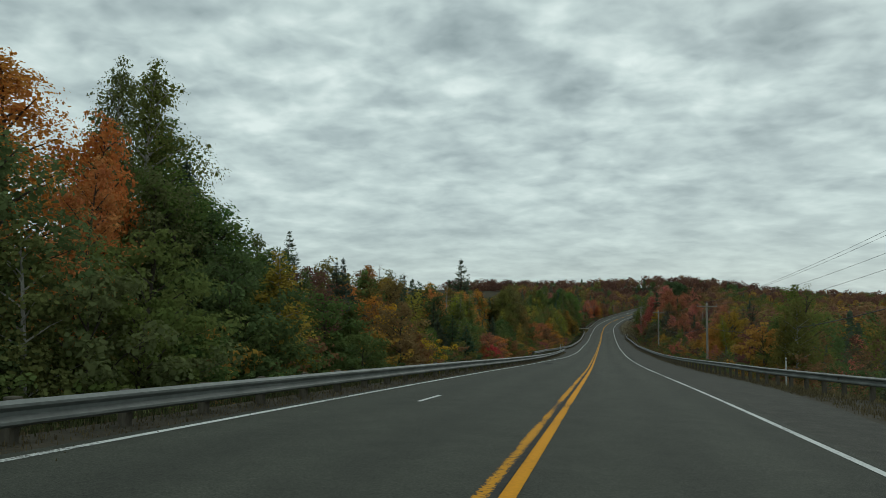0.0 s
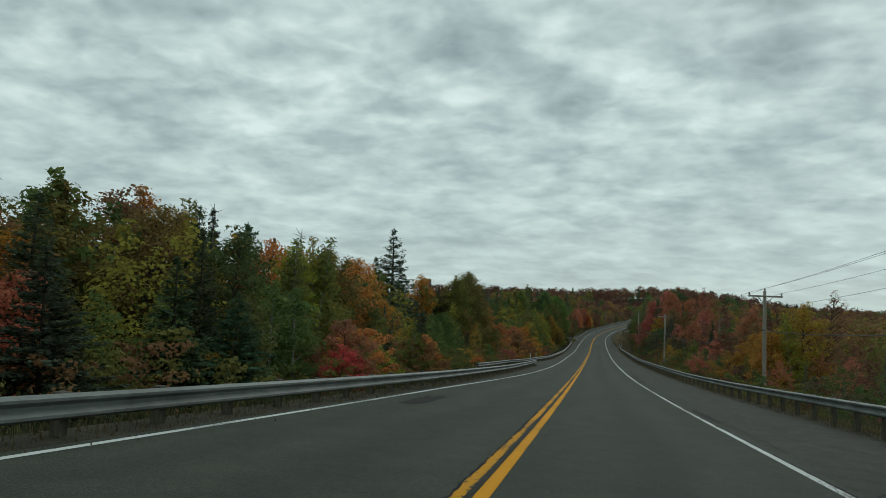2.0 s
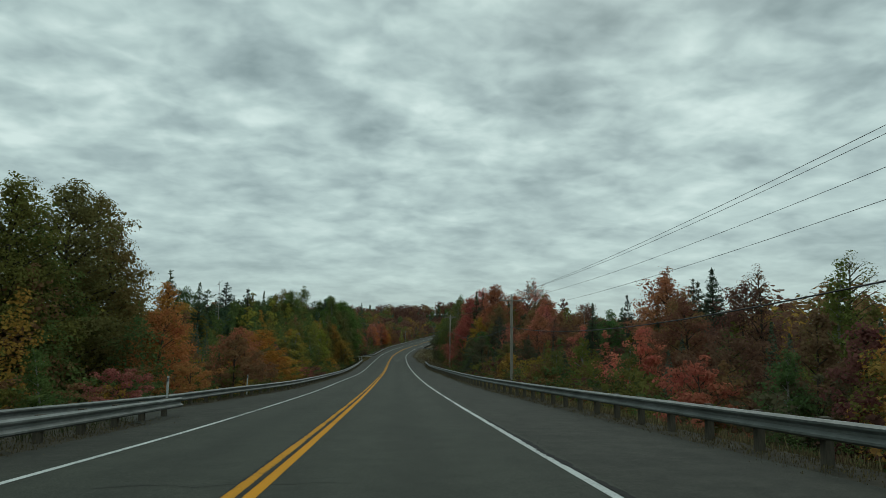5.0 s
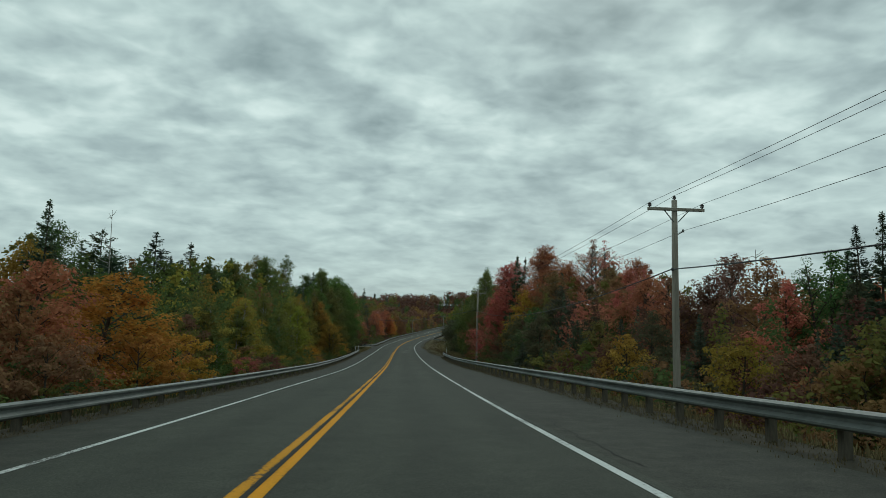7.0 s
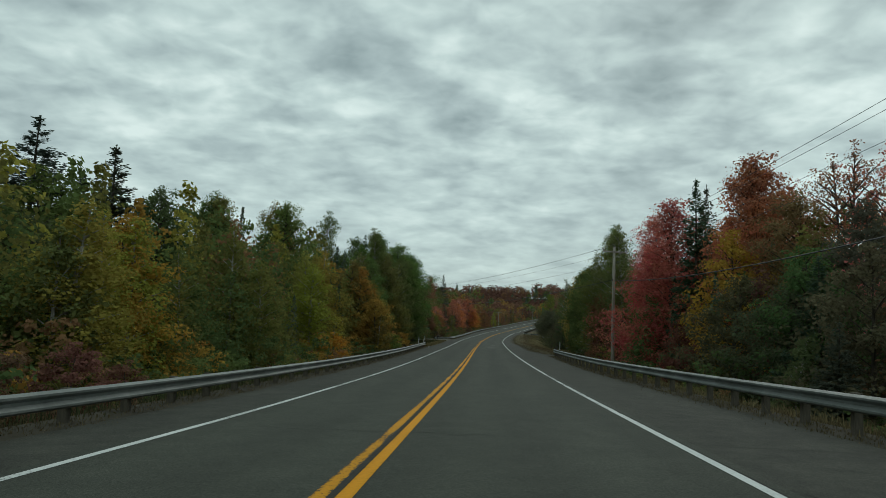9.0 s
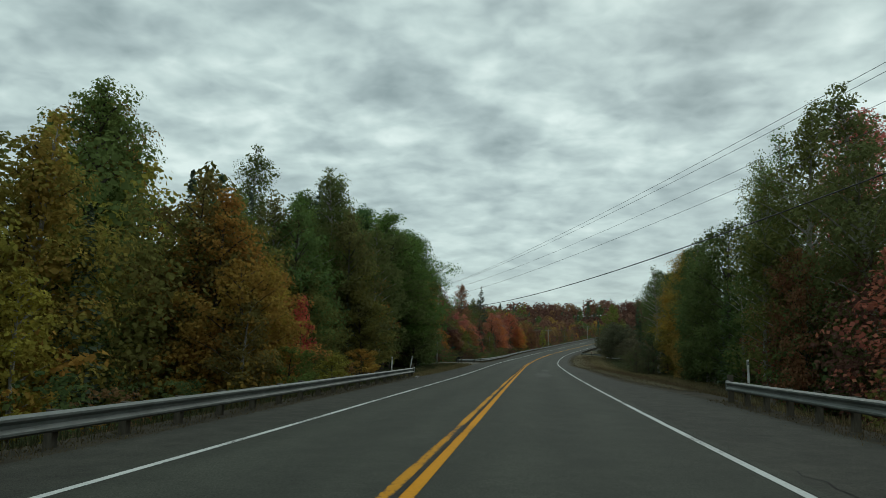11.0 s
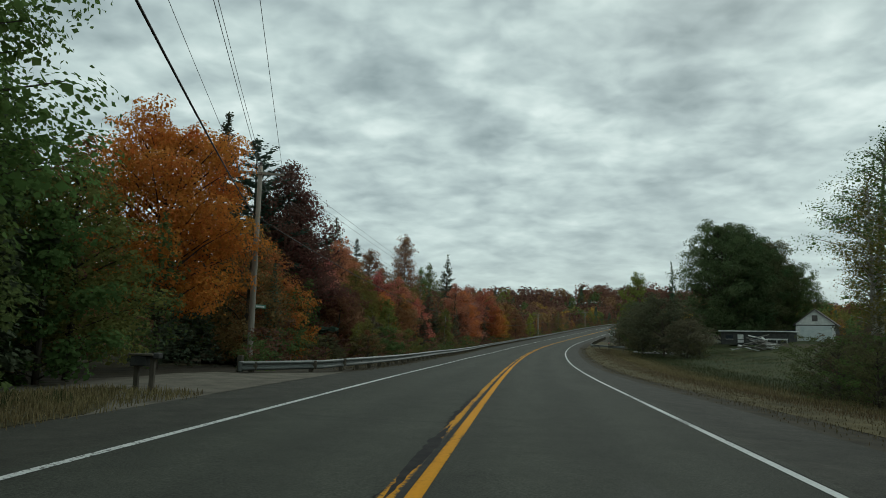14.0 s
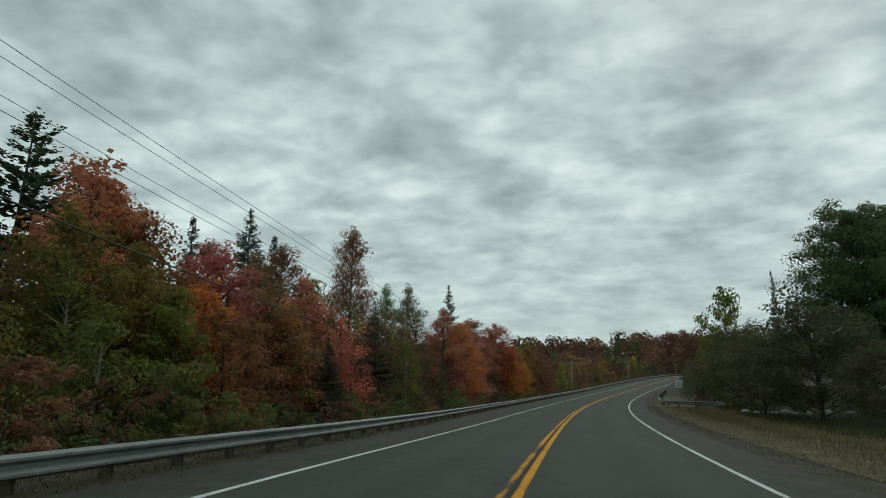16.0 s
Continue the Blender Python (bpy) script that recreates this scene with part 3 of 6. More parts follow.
def broadleaf(name, seed, h=10.0, width=2.6, base=0.1, limbs=36, per=52, leaf=0.17, pale=False, heart=9, **kw):
    rng = np.random.default_rng(seed)
    trunk, lines, c, r = broad_shape(rng, h, width, base, limbs, **kw)
    bm = bmesh.new()
    tr = 0.010 * h + 0.02
    tube(bm, trunk, [tr * q for q in (1.25, 1.0, 0.75, 0.45, 0.10)], 7)
    for p0, p1, p2 in lines:
        tube(bm, [p0, p1, p2], [tr * 0.36, tr * 0.24, tr * 0.06], 4)
    v = spray_leaves(rng, c, r, per, leaf, heart)
    return make_tree(name, bm, PALEBARK if pale else BARK, fast_mesh("crown", v, np.arange(len(v)).reshape(-1, 4), LEAF))


def conifer(name, seed, h=12.0, width=2.2, layers=44, arms=8, base=0.06, droop=0.35, ragged=0.22, size=0.31, power=0.9):
    """Spruce, fir or pine: boughs round the stem, each set with short needle sprays."""
    rng = np.random.default_rng(seed)
    bm = bmesh.new()
    tr = 0.010 * h + 0.02
    tube(bm, [(0, 0, 0), (0, 0, h * 0.5), (0, 0, h * 0.99)], [tr * 1.2, tr * 0.7, 0.012], 6)
    cs, ds, ss = [], [], []
    for k in range(layers):
        u = (k + rng.random()) / layers
        z = h * (base + (0.985 - base) * u)
        for a in range(max(3, int(arms * (1 - 0.4 * u)))):
            ang = rng.uniform(0, 2 * np.pi)
            ln = max(0.12, width * (1 - u) ** power * (1 + rng.normal(0, ragged)) + 0.05)
            slope = -droop * (1 - u) + 0.55 * u - 0.05
            d = np.array([np.cos(ang), np.sin(ang), slope])
            n = max(8, int(ln / 0.027))
            q = np.sqrt(rng.uniform(0.03, 1.0, n))
            lift = np.zeros((n, 3))
            lift[:, 2] = 0.16 * ln * np.maximum(0, q - 0.55) + rng.normal(0, 0.05, n)
            cs.append(np.array([0, 0, z]) + d * (ln * q)[:, None] + lift + rng.normal(0, 0.05, (n, 3)))
            side = np.array([-d[1], d[0], 0.0])
            ds.append(d + side * rng.normal(0, 0.85, n)[:, None] + np.array([0, 0, -0.12]))
            ss.append(size * (0.55 + 0.6 * (1 - u)) * (1.15 - 0.5 * q) * rng.uniform(0.7, 1.25, n))
    for q in range(5):
        a = rng.uniform(0, 2 * np.pi)
        cs.append(np.array([[0, 0, h * (0.995 - 0.012 * q)]]))
        ds.append(np.array([[0.3 * np.cos(a), 0.3 * np.sin(a), 1.0]]))
        ss.append(np.array([0.16 + 0.03 * q]))
    c, d, s = np.concatenate(cs), np.concatenate(ds), np.concatenate(ss)[:, None]
    d /= np.linalg.norm(d, axis=1, keepdims=True)
    nrm = rng.normal(size=c.shape) * 0.55 + np.array([0, 0, 1.0])
    w = np.cross(d, nrm)
    w /= np.linalg.norm(w, axis=1, keepdims=True) + 1e-9
    sag = np.array([0, 0, -0.10])
    v = np.stack([c - d * s * 0.45, c + w * s * 0.29 + sag * s, c + d * s * 0.62 + sag * s, c - w * s * 0.29 + sag * s], 1).reshape(-1, 3)
    return make_tree(name, bm, BARK, fast_mesh("crown", v, np.arange(len(v)).reshape(-1, 4), NEEDLE))


def make_tree(name, trunk_bm, bark, crown_mesh):
    t = empty(name, pose(0, 0, -500))
    part("trunk", trunk_bm, bark, t)
    c = new("crown", crown_mesh)
    c.parent = t
    return t


def dead_tree(name, seed, h=9.0):
    rng = np.random.default_rng(seed)
    t = empty(name, pose(0, 0, -500))
    bm = bmesh.new()
    tube(bm, [(0, 0, 0), (0.05, 0, h * 0.5), (0.1, 0.05, h)], [0.13, 0.08, 0.015], 6)
    part("trunk", bm, PALEBARK, t)
    for k in range(26):
        z = h * rng.uniform(0.35, 0.97)
        a = rng.uniform(0, 2 * np.pi)
        ln = (1 - z / h) * 2.2 + 0.4
        bm = bmesh.new()
        d = Vector((math.cos(a), math.sin(a), 0))
        tube(bm, [Vector((0.05, 0.02, z)), Vector((0.05, 0.02, z)) + d * ln * 0.5 + Vector((0, 0, 0.1)), Vector((0.05, 0, z)) + d * ln + Vector((0, 0, rng.uniform(-0.2, 0.5)))], [0.025, 0.018, 0.006], 4)
        part("branch", bm, PALEBARK, t)
    return t


MODELS = {
    "maple": [broadleaf("maple_tree", 11, 10, 2.7, 0.06, 38, 62, 0.15), broadleaf("maple_tree", 12, 10, 2.4, 0.05, 36, 62, 0.15, rag=0.45), broadleaf("maple_tree", 13, 10, 3.0, 0.09, 42, 62, 0.15, point=0.5), broadleaf("maple_tree", 14, 10, 2.5, 0.07, 36, 62, 0.15, rag=0.5, full=0.45)],
    "low_maple": [broadleaf("maple_tree", 15, 5, 1.9, 0.03, 26, 46, 0.13, point=0.5), broadleaf("maple_tree", 16, 5, 1.7, 0.04, 24, 46, 0.13, rag=0.45)],
    "tall_maple": [broadleaf("maple_tree", 17, 16, 3.8, 0.06, 66, 100, 0.145, point=0.55), broadleaf("maple_tree", 18, 16, 3.4, 0.07, 62, 100, 0.145, rag=0.45)],
    "high_maple": [broadleaf("maple_tree", 65, 16, 3.9, 0.2, 60, 110, 0.145, point=0.55, full=0.2), broadleaf("maple_tree", 66, 16, 3.5, 0.17, 58, 110, 0.145, rag=0.45, full=0.2)],
    "birch": [broadleaf("birch_tree", 21, 10, 1.8, 0.07, 40, 40, 0.14, True, point=0.75), broadleaf("birch_tree", 22, 10, 1.6, 0.05, 38, 40, 0.14, True, point=0.8, rag=0.45), broadleaf("aspen_tree", 23, 10, 2.0, 0.10, 40, 40, 0.14, True, full=0.45)],
    "low_birch": [broadleaf("birch_tree", 25, 5, 1.3, 0.03, 24, 40, 0.115, True), broadleaf("birch_tree", 26, 5, 1.15, 0.03, 24, 40, 0.115, True, rag=0.45)],
    "tall_birch": [broadleaf("birch_tree", 27, 16, 3.0, 0.08, 64, 92, 0.125, True, rag=0.5, full=0.4), broadleaf("aspen_tree", 28, 16, 2.7, 0.10, 60, 92, 0.125, True, rag=0.55, full=0.4, point=0.7)],
    "spruce": [conifer("spruce_tree", 31, 12, 2.4, 50, 10), conifer("spruce_tree", 32, 12, 2.1, 52, 10, 0.05, 0.3, 0.22), conifer("spruce_tree", 33, 12, 2.7, 48, 11, 0.05, 0.25, 0.2)],
    "pine": [conifer("pine_tree", 41, 12, 2.7, 34, 11, 0.10, 0.1, 0.3, 0.36, 0.65), conifer("pine_tree", 42, 12, 2.3, 32, 11, 0.12, 0.05, 0.32, 0.36, 0.6)],
    "bush": [broadleaf("bush", 51, 3, 1.5, 0.02, 20, 44, 0.11, point=0.45), broadleaf("bush", 52, 3, 1.9, 0.02, 22, 44, 0.115, point=0.4, rag=0.4)],
    "thin_maple": [broadleaf("maple_tree", 61, 12, 2.8, 0.22, 52, 34, 0.105, heart=0, rag=0.5, tuft=0.55), broadleaf("maple_tree", 62, 12, 2.5, 0.22, 48, 34, 0.105, heart=0, rag=0.6, tuft=0.55)],
    "aspen": [broadleaf("aspen_tree", 63, 16, 2.5, 0.26, 60, 50, 0.11, True, 1, tuft=0.75, rag=0.55, full=0.45), broadleaf("aspen_tree", 64, 16, 2.2, 0.28, 56, 50, 0.11, True, 1, tuft=0.75, rag=0.6, full=0.4)],
    "oak": [broadleaf("oak_tree", 95, 12, 5.0, 0.06, 120, 130, 0.135, heart=12, point=0.36, rag=0.18, lean=0.01, full=0.35)],
    "broad_maple": [broadleaf("maple_tree", 97, 12, 5.0, 0.24, 90, 130, 0.14, point=0.42, rag=0.25, lean=0.01, full=0.3)],
    "apple": [broadleaf("apple_tree", 96, 5, 2.9, 0.12, 50, 56, 0.115, point=0.4, rag=0.2)],
    "dead": [dead_tree("dead_tree", 99)],
    "thicket": [broadleaf("bush", 71, 3, 1.7, 0.02, 34, 40, 0.07, heart=0, point=0.5, rag=0.5, tuft=0.7), broadleaf("bush", 72, 3, 1.9, 0.02, 36, 40, 0.07, heart=0, point=0.45, rag=0.55, tuft=0.7)],
}
COLOURS = {
    "green": ((0.142, 0.186, 0.062), "green"), "dark": ((0.108, 0.152, 0.056), "dark green"), "olive": ((0.185, 0.178, 0.054), "olive green"),
    "lime": ((0.310, 0.281, 0.060), "yellow-green"), "yellow": ((0.52, 0.31, 0.045), "golden yellow"), "gold": ((0.386, 0.233, 0.056), "dull gold"),
    "orange": ((0.528, 0.230, 0.075), "orange"), "rust": ((0.255, 0.148, 0.074), "rusty brown"), "red": ((0.437, 0.168, 0.109), "red"),
    "crimson": ((0.529, 0.125, 0.097), "crimson"), "maroon": ((0.205, 0.110, 0.078), "dark maroon"), "spruce": ((0.100, 0.132, 0.085), "dark green"),
    "blue": ((0.115, 0.146, 0.104), "grey-green"), "flame": ((0.493, 0.197, 0.062), "flame orange"), "deep": ((0.100, 0.130, 0.060), "deep green"), "pink": ((0.538, 0.204, 0.152), "pale red"),
    "drab": ((0.125, 0.116, 0.066), "drab olive-brown"), "plum": ((0.150, 0.078, 0.060), "dusky plum"), "amber": ((0.504, 0.252, 0.056), "amber"),
}
KIND = {"maple": "maple", "broad_maple": "broad-crowned maple", "high_maple": "maple", "aspen": "pale-stemmed aspen", "thin_maple": "sparse maple", "birch": "birch", "spruce": "spruce", "pine": "pine", "bush": "bush", "thicket": "bush", "low_maple": "maple", "tall_maple": "maple", "low_birch": "birch", "tall_birch": "birch", "oak": "broad round hardwood", "apple": "spreading apple tree", "dead": "dead tree"}
rng_t = random.Random(5)


def plant(kind, colour, s, o, top, group="roadside trees", wide=1.0, sunk=0.0):
    """Stand a tree at the road place s, o with its tip top metres over the road."""
    x, y, zr = (float(a) for a in at(s, o))
    z = float(land(np.array([x]), np.array([y]))[0]) - sunk
    if kind in ("maple", "birch"):
        kind = "tall_" + kind if zr + top - z > 12.5 else "low_" + kind if zr + top - z < 6.5 else kind
    if kind == "tall_maple" and o < 0 and 252 < s < 292:
        kind = "high_maple"
    src = MODELS[kind][rng_t.randrange(len(MODELS[kind]))]
    ref = {"bush": 3.0, "thicket": 3.0, "apple": 5.0, "spruce": 12.0, "pine": 12.0, "oak": 12.0, "dead": 9.0, "low_maple": 5.0, "low_birch": 5.0, "tall_maple": 16.0, "tall_birch": 16.0, "thin_maple": 12.0, "aspen": 16.0, "high_maple": 16.0, "broad_maple": 12.0}.get(kind, 10.0)
    k = max(0.8, zr + top - z) / ref
    kw = k * wide if kind in ("oak", "apple", "broad_maple") else (k ** 0.75) * wide
    m = pose(x, y, z - 0.1, rng_t.uniform(-2, 2), rng_t.uniform(-2, 2), rng_t.uniform(0, 360)) @ Matrix.Diagonal((kw, kw, k, 1))
    t = copy_thing(src, m)
    col, word = COLOURS[colour]
    j = [c * rng_t.uniform(0.85, 1.15) for c in col]
    for c in t.children:
        if c.name.startswith("crown"):
            c.color = (*j, 1)
    what = KIND[kind]
    label = "bare grey dead tree standing in the woods" if kind == "dead" else f"{word} {what} with needle boughs at the roadside" if "spruce" in kind or kind == "pine" else f"{word} leafy {what} at the wood's edge in autumn" if kind not in ("bush", "thicket") else f"low {word} bush growing behind the guardrail" if kind == "bush" else f"straggly {word} bush standing in rough grass"
    tagged(t, label, "bush" if kind in ("bush", "thicket") else "tree", group)
    return t


# ---- woods behind the edge: light patterns, joined by colour ----
def crown_points(seed, h, width, base, limbs, per, leaf, **kw):
    rng = np.random.default_rng(seed)
    _, _, c, r = broad_shape(rng, h, width, base, limbs, **kw)
    return spray_leaves(rng, c, r * 1.15, per, leaf, 2)


def cone_points(seed, h, width, n, fine):
    rng = np.random.default_rng(seed)
    u = rng.random(n) ** 0.8
    a = rng.uniform(0, 2 * np.pi, n)
    tier = 0.78 + 0.22 * np.cos(u * 60 + rng.normal(0, 0.4, n))
    rad = width * (1 - u) * tier * np.sqrt(rng.uniform(0.3, 1, n)) + 0.05
    c = np.stack([rad * np.cos(a), rad * np.sin(a), h * (0.06 + 0.94 * u) - 0.25 * rad], -1)
    d = np.stack([0.5 * np.cos(a), 0.5 * np.sin(a), np.ones(n)], -1) + rng.normal(0, 0.35, (n, 3))
    return leaf_quads(c, d, fine * (0.35 + 0.35 * (1 - u)) * rng.uniform(0.6, 1.2, n), rng)


BACK = {
    "maple": (10.0, [crown_points(q, 10, 2.7, 0.05, 26, 12, 0.27) for q in (71, 72, 73)]),
    "birch": (10.0, [crown_points(q, 10, 1.9, 0.05, 24, 10, 0.24, point=0.75) for q in (81, 82, 83)]),
    "spruce": (12.0, [cone_points(q, 12, 2.1, 700, 0.6) for q in (91, 92, 93)]),
    "bush": (3.0, [crown_points(q, 3, 1.7, 0.02, 13, 9, 0.175, point=0.45) for q in (55, 56, 57, 58)]),
    "far_maple": (10.0, [crown_points(q, 10, 2.7, 0.08, 20, 8, 0.38) for q in (74, 75, 76)]),
    "far_birch": (10.0, [crown_points(q, 10, 1.9, 0.08, 18, 8, 0.33, point=0.75) for q in (84, 85, 86)]),
    "far_spruce": (12.0, [cone_points(q, 12, 2.1, 460, 0.8) for q in (94, 95, 96)]),
}
heap = {}


def back_tree(kind, colour, s, o, top):
    x, y, zr = (float(a) for a in at(s, o))
    z = float(land(np.array([x]), np.array([y]))[0])
    ref, shapes = BACK["far_" + kind if kind != "bush" and abs(o) > 20.5 else kind]
    k = max(0.6, zr + top - z) / ref
    a = rng_t.uniform(0, 2 * math.pi)
    v = shapes[rng_t.randrange(len(shapes))]
    w = k ** 0.75
    p = np.stack([x + w * (v[:, 0] * math.cos(a) - v[:, 1] * math.sin(a)), y + w * (v[:, 0] * math.sin(a) + v[:, 1] * math.cos(a)), z - 0.1 + k * v[:, 2]], -1)
    heap.setdefault(("undergrowth" if kind == "bush" else "woods", colour, kind == "spruce"), []).append(p)

# trees that stand out along the wood's edge: kind, colour, metres along, metres to the right, tip over the road, spread
EDGE = []
# left rise
EDGE += [
    ("maple", "orange", 19.6, -20, 11.4, 1.1), ("spruce", "spruce", 31, -20.5, 10.6, 1.3), ("maple", "green", 10.8, -11, 5.3, 1), ("maple", "orange", 22.3, -19, 9.9, 0.8),
    ("birch", "green", 27.6, -23, 14.9, 0.8), ("birch", "green", 30, -23, 16.2, 1), ("maple", "dark", 34, -24, 14, 1.1),
    ("birch", "green", 36.4, -24, 9.6, 1.1), ("spruce", "spruce", 38, -23, 9.0, 0.8), ("spruce", "spruce", 36.4, -21, 8.3, 1.4),
    ("maple", "orange", 19.6, -17, 7.6, 0.8),
    ("maple", "dark", 27.4, -18, 9.2, 1.2), ("maple", "dark", 27.1, -16, 6.9, 1.2), ("birch", "green", 25.9, -14, 4.5, 1.1),
    ("maple", "dark", 22.1, -12, 3.4, 1.1), ("maple", "dark", 30, -20, 8.7, 1.1), ("maple", "green", 25, -18, 8.3, 1),
    ("birch", "green", 10.8, -10, 3.5, 1),
]
EDGE += [
    ("maple", "green", 14.6, -10.5, 4, 1), ("bush", "green", 11.8, -9.5, 2.3, 1), ("bush", "green", 13.4, -9.5, 1.9, 1),
    ("bush", "dark", 14.9, -9, 1.2, 1), ("birch", "lime", 25.8, -12.4, 5.0, 1.5), ("maple", "dark", 22.1, -12.6, 4.4, 1.1), ("spruce", "spruce", 45.6, -22, 9.4, 1),
    ("birch", "olive", 26.6, -13, 4.1, 1), ("birch", "green", 32.9, -15, 5.1, 1), ("maple", "olive", 53.8, -22, 8.2, 1),
]
# left upper
EDGE += [
    ("maple", "dark", 38.2, -20, 7, 1.1), ("maple", "green", 42.5, -23, 8.6, 1), ("maple", "maroon", 36.7, -16, 5.7, 1),
    ("maple", "green", 31.2, -12.5, 3.6, 1.2), ("maple", "dark", 31.7, -11.5, 3, 1), ("bush", "dark", 29.3, -10, 1.4, 1),
    ("spruce", "spruce", 45.4, -18, 7, 1), ("spruce", "spruce", 46.1, -17.7, 7.5, 1), ("maple", "rust", 38.6, -11, 3.7, 1.15),
    ("maple", "rust", 39.1, -10, 2, 1), ("maple", "orange", 50.6, -20, 5.9, 1), ("spruce", "spruce", 50.4, -19, 5.6, 1),
    ("maple", "yellow", 44.2, -13, 4, 1), ("bush", "yellow", 43.4, -10.5, 1.4, 1), ("maple", "olive", 56.6, -22, 7.2, 1),
    ("maple", "olive", 59, -21, 7.4, 1.35), ("maple", "rust", 65.5, -23, 8.6, 1.3), ("maple", "olive", 61, -23.5, 7.4, 1.2), ("spruce", "spruce", 64, -17, 6.4, 1.25), ("maple", "amber", 51.6, -17.5, 5.0, 1.1), ("maple", "red", 50, -14.5, 3.0, 1),
]
EDGE += [
    ("spruce", "spruce", 51.8, -15, 5.4, 1.2), ("maple", "gold", 67.9, -24, 9.4, 1), ("maple", "rust", 64.1, -20.5, 7.6, 1.1),
    ("dead", "olive", 73.4, -24, 10.1, 1), ("spruce", "spruce", 67.7, -20, 8.4, 1), ("spruce", "spruce", 69.4, -20, 8.6, 1),
    ("spruce", "spruce", 48.5, -11, 3.2, 1.3), ("spruce", "spruce", 53.3, -11, 3.7, 1.3), ("spruce", "spruce", 55.9, -10.5, 2.9, 1.3),
    ("birch", "green", 45.4, -11, 2.4, 1),
]
# left upper, further on
EDGE += [
    ("spruce", "spruce", 71.5, -15, 6.6, 1.2), ("maple", "orange", 76.8, -18, 7.3, 1), ("maple", "gold", 80.9, -18, 8.1, 1.1), ("maple", "orange", 70.5, -17.2, 7.2, 0.8),
    ("maple", "dark", 88.3, -19, 8.3, 1), ("birch", "olive", 68.2, -13, 6.9, 1), ("maple", "gold", 67.4, -22, 8.1, 1),
    ("maple", "olive", 70.1, -22, 8.9, 1), ("spruce", "spruce", 59.3, -14, 5.1, 1), ("maple", "dark", 62.9, -15, 6.2, 1),
    ("dead", "olive", 69.8, -20, 8.9, 1), ("pine", "spruce", 71, -19, 8.1, 1), ("spruce", "spruce", 73.4, -20, 8.7, 1),
    ("birch", "olive", 65.3, -13, 6.3, 1), ("birch", "lime", 66.7, -13.5, 6.4, 1), ("birch", "lime", 68.4, -13, 6.9, 1),
    ("dead", "olive", 72, -16, 8, 1),
]
EDGE += [
    ("maple", "olive", 79, -17, 7.9, 1.1), ("maple", "red", 64.6, -10, 2.5, 1), ("bush", "orange", 65.8, -9.5, 1.9, 1),
    ("bush", "crimson", 62.6, -9.3, 1.2, 1), ("birch", "green", 61.7, -11, 3.6, 1), ("birch", "green", 60.5, -11.5, 3.7, 1),
    ("birch", "green", 57.1, -10.5, 3, 1), ("birch", "green", 85.7, -18, 7.7, 1), ("maple", "yellow", 114, -29, 11.6, 1),
    ("spruce", "spruce", 113.3, -25, 12, 1.5), ("spruce", "blue", 114.2, -23, 15.8, 1.5), ("birch", "green", 81.4, -14, 4.1, 1),
    ("bush", "lime", 71.3, -10.5, 1.3, 1), ("spruce", "spruce", 76.3, -11.5, 2.6, 1), ("birch", "lime", 106.3, -18, 4.7, 0.7),
    ("maple", "rust", 126.5, -22, 10.8, 1),
]
EDGE += [
    ("spruce", "spruce", 131.5, -23, 11.1, 1),
]
# left mid
EDGE += [
    ("maple", "orange", 83.3, -17, 8, 0.95), ("birch", "green", 83.8, -15, 6, 1), ("maple", "green", 92.9, -20, 8.7, 1),
    ("maple", "gold", 85.9, -15, 5.4, 1), ("maple", "yellow", 101.3, -22, 9, 1), ("birch", "green", 77, -10, 2.6, 1),
    ("bush", "rust", 77.5, -9.5, 2, 1), ("maple", "rust", 84, -12, 2.4, 1), ("bush", "orange", 84.2, -11, 2.2, 1),
    ("bush", "green", 84.2, -9.5, 1.3, 1), ("bush", "green", 91.7, -10, 1.5, 1), ("bush", "orange", 96, -9, 1, 1),
    ("spruce", "spruce", 98.4, -15, 5.3, 1), ("maple", "dark", 102.7, -14, 5.1, 1), ("maple", "amber", 125, -22, 11.1, 1),
    ("spruce", "spruce", 128.4, -22, 11, 1),
]
EDGE += [
    ("maple", "olive", 125.8, -17.5, 11.2, 1), ("maple", "olive", 135.4, -17.2, 12.8, 1), ("maple", "gold", 144.5, -16, 8, 1),
]
# left mid, further on
EDGE += [
    ("spruce", "spruce", 125, -20, 9.7, 1), ("birch", "olive", 126, -19, 9.8, 1), ("maple", "olive", 129.8, -17, 12.2, 1.15),
    ("maple", "olive", 127.7, -17.5, 10.5, 1), ("maple", "olive", 133.9, -16, 10.4, 1), ("spruce", "spruce", 163.4, -22, 11.5, 1),
    ("spruce", "spruce", 172.8, -22, 11.2, 1), ("maple", "orange", 133.9, -13, 5.2, 1), ("bush", "orange", 129.6, -9.5, 1.7, 1),
    ("bush", "red", 119.8, -9.5, 1.4, 1), ("maple", "rust", 146.2, -11, 4.1, 1), ("birch", "olive", 176.9, -12, 5, 1),
    ("birch", "lime", 222.7, -14, 8.5, 1), ("maple", "olive", 114, -12, 2.7, 1), ("birch", "dark", 117.1, -11, 2.4, 1),
]
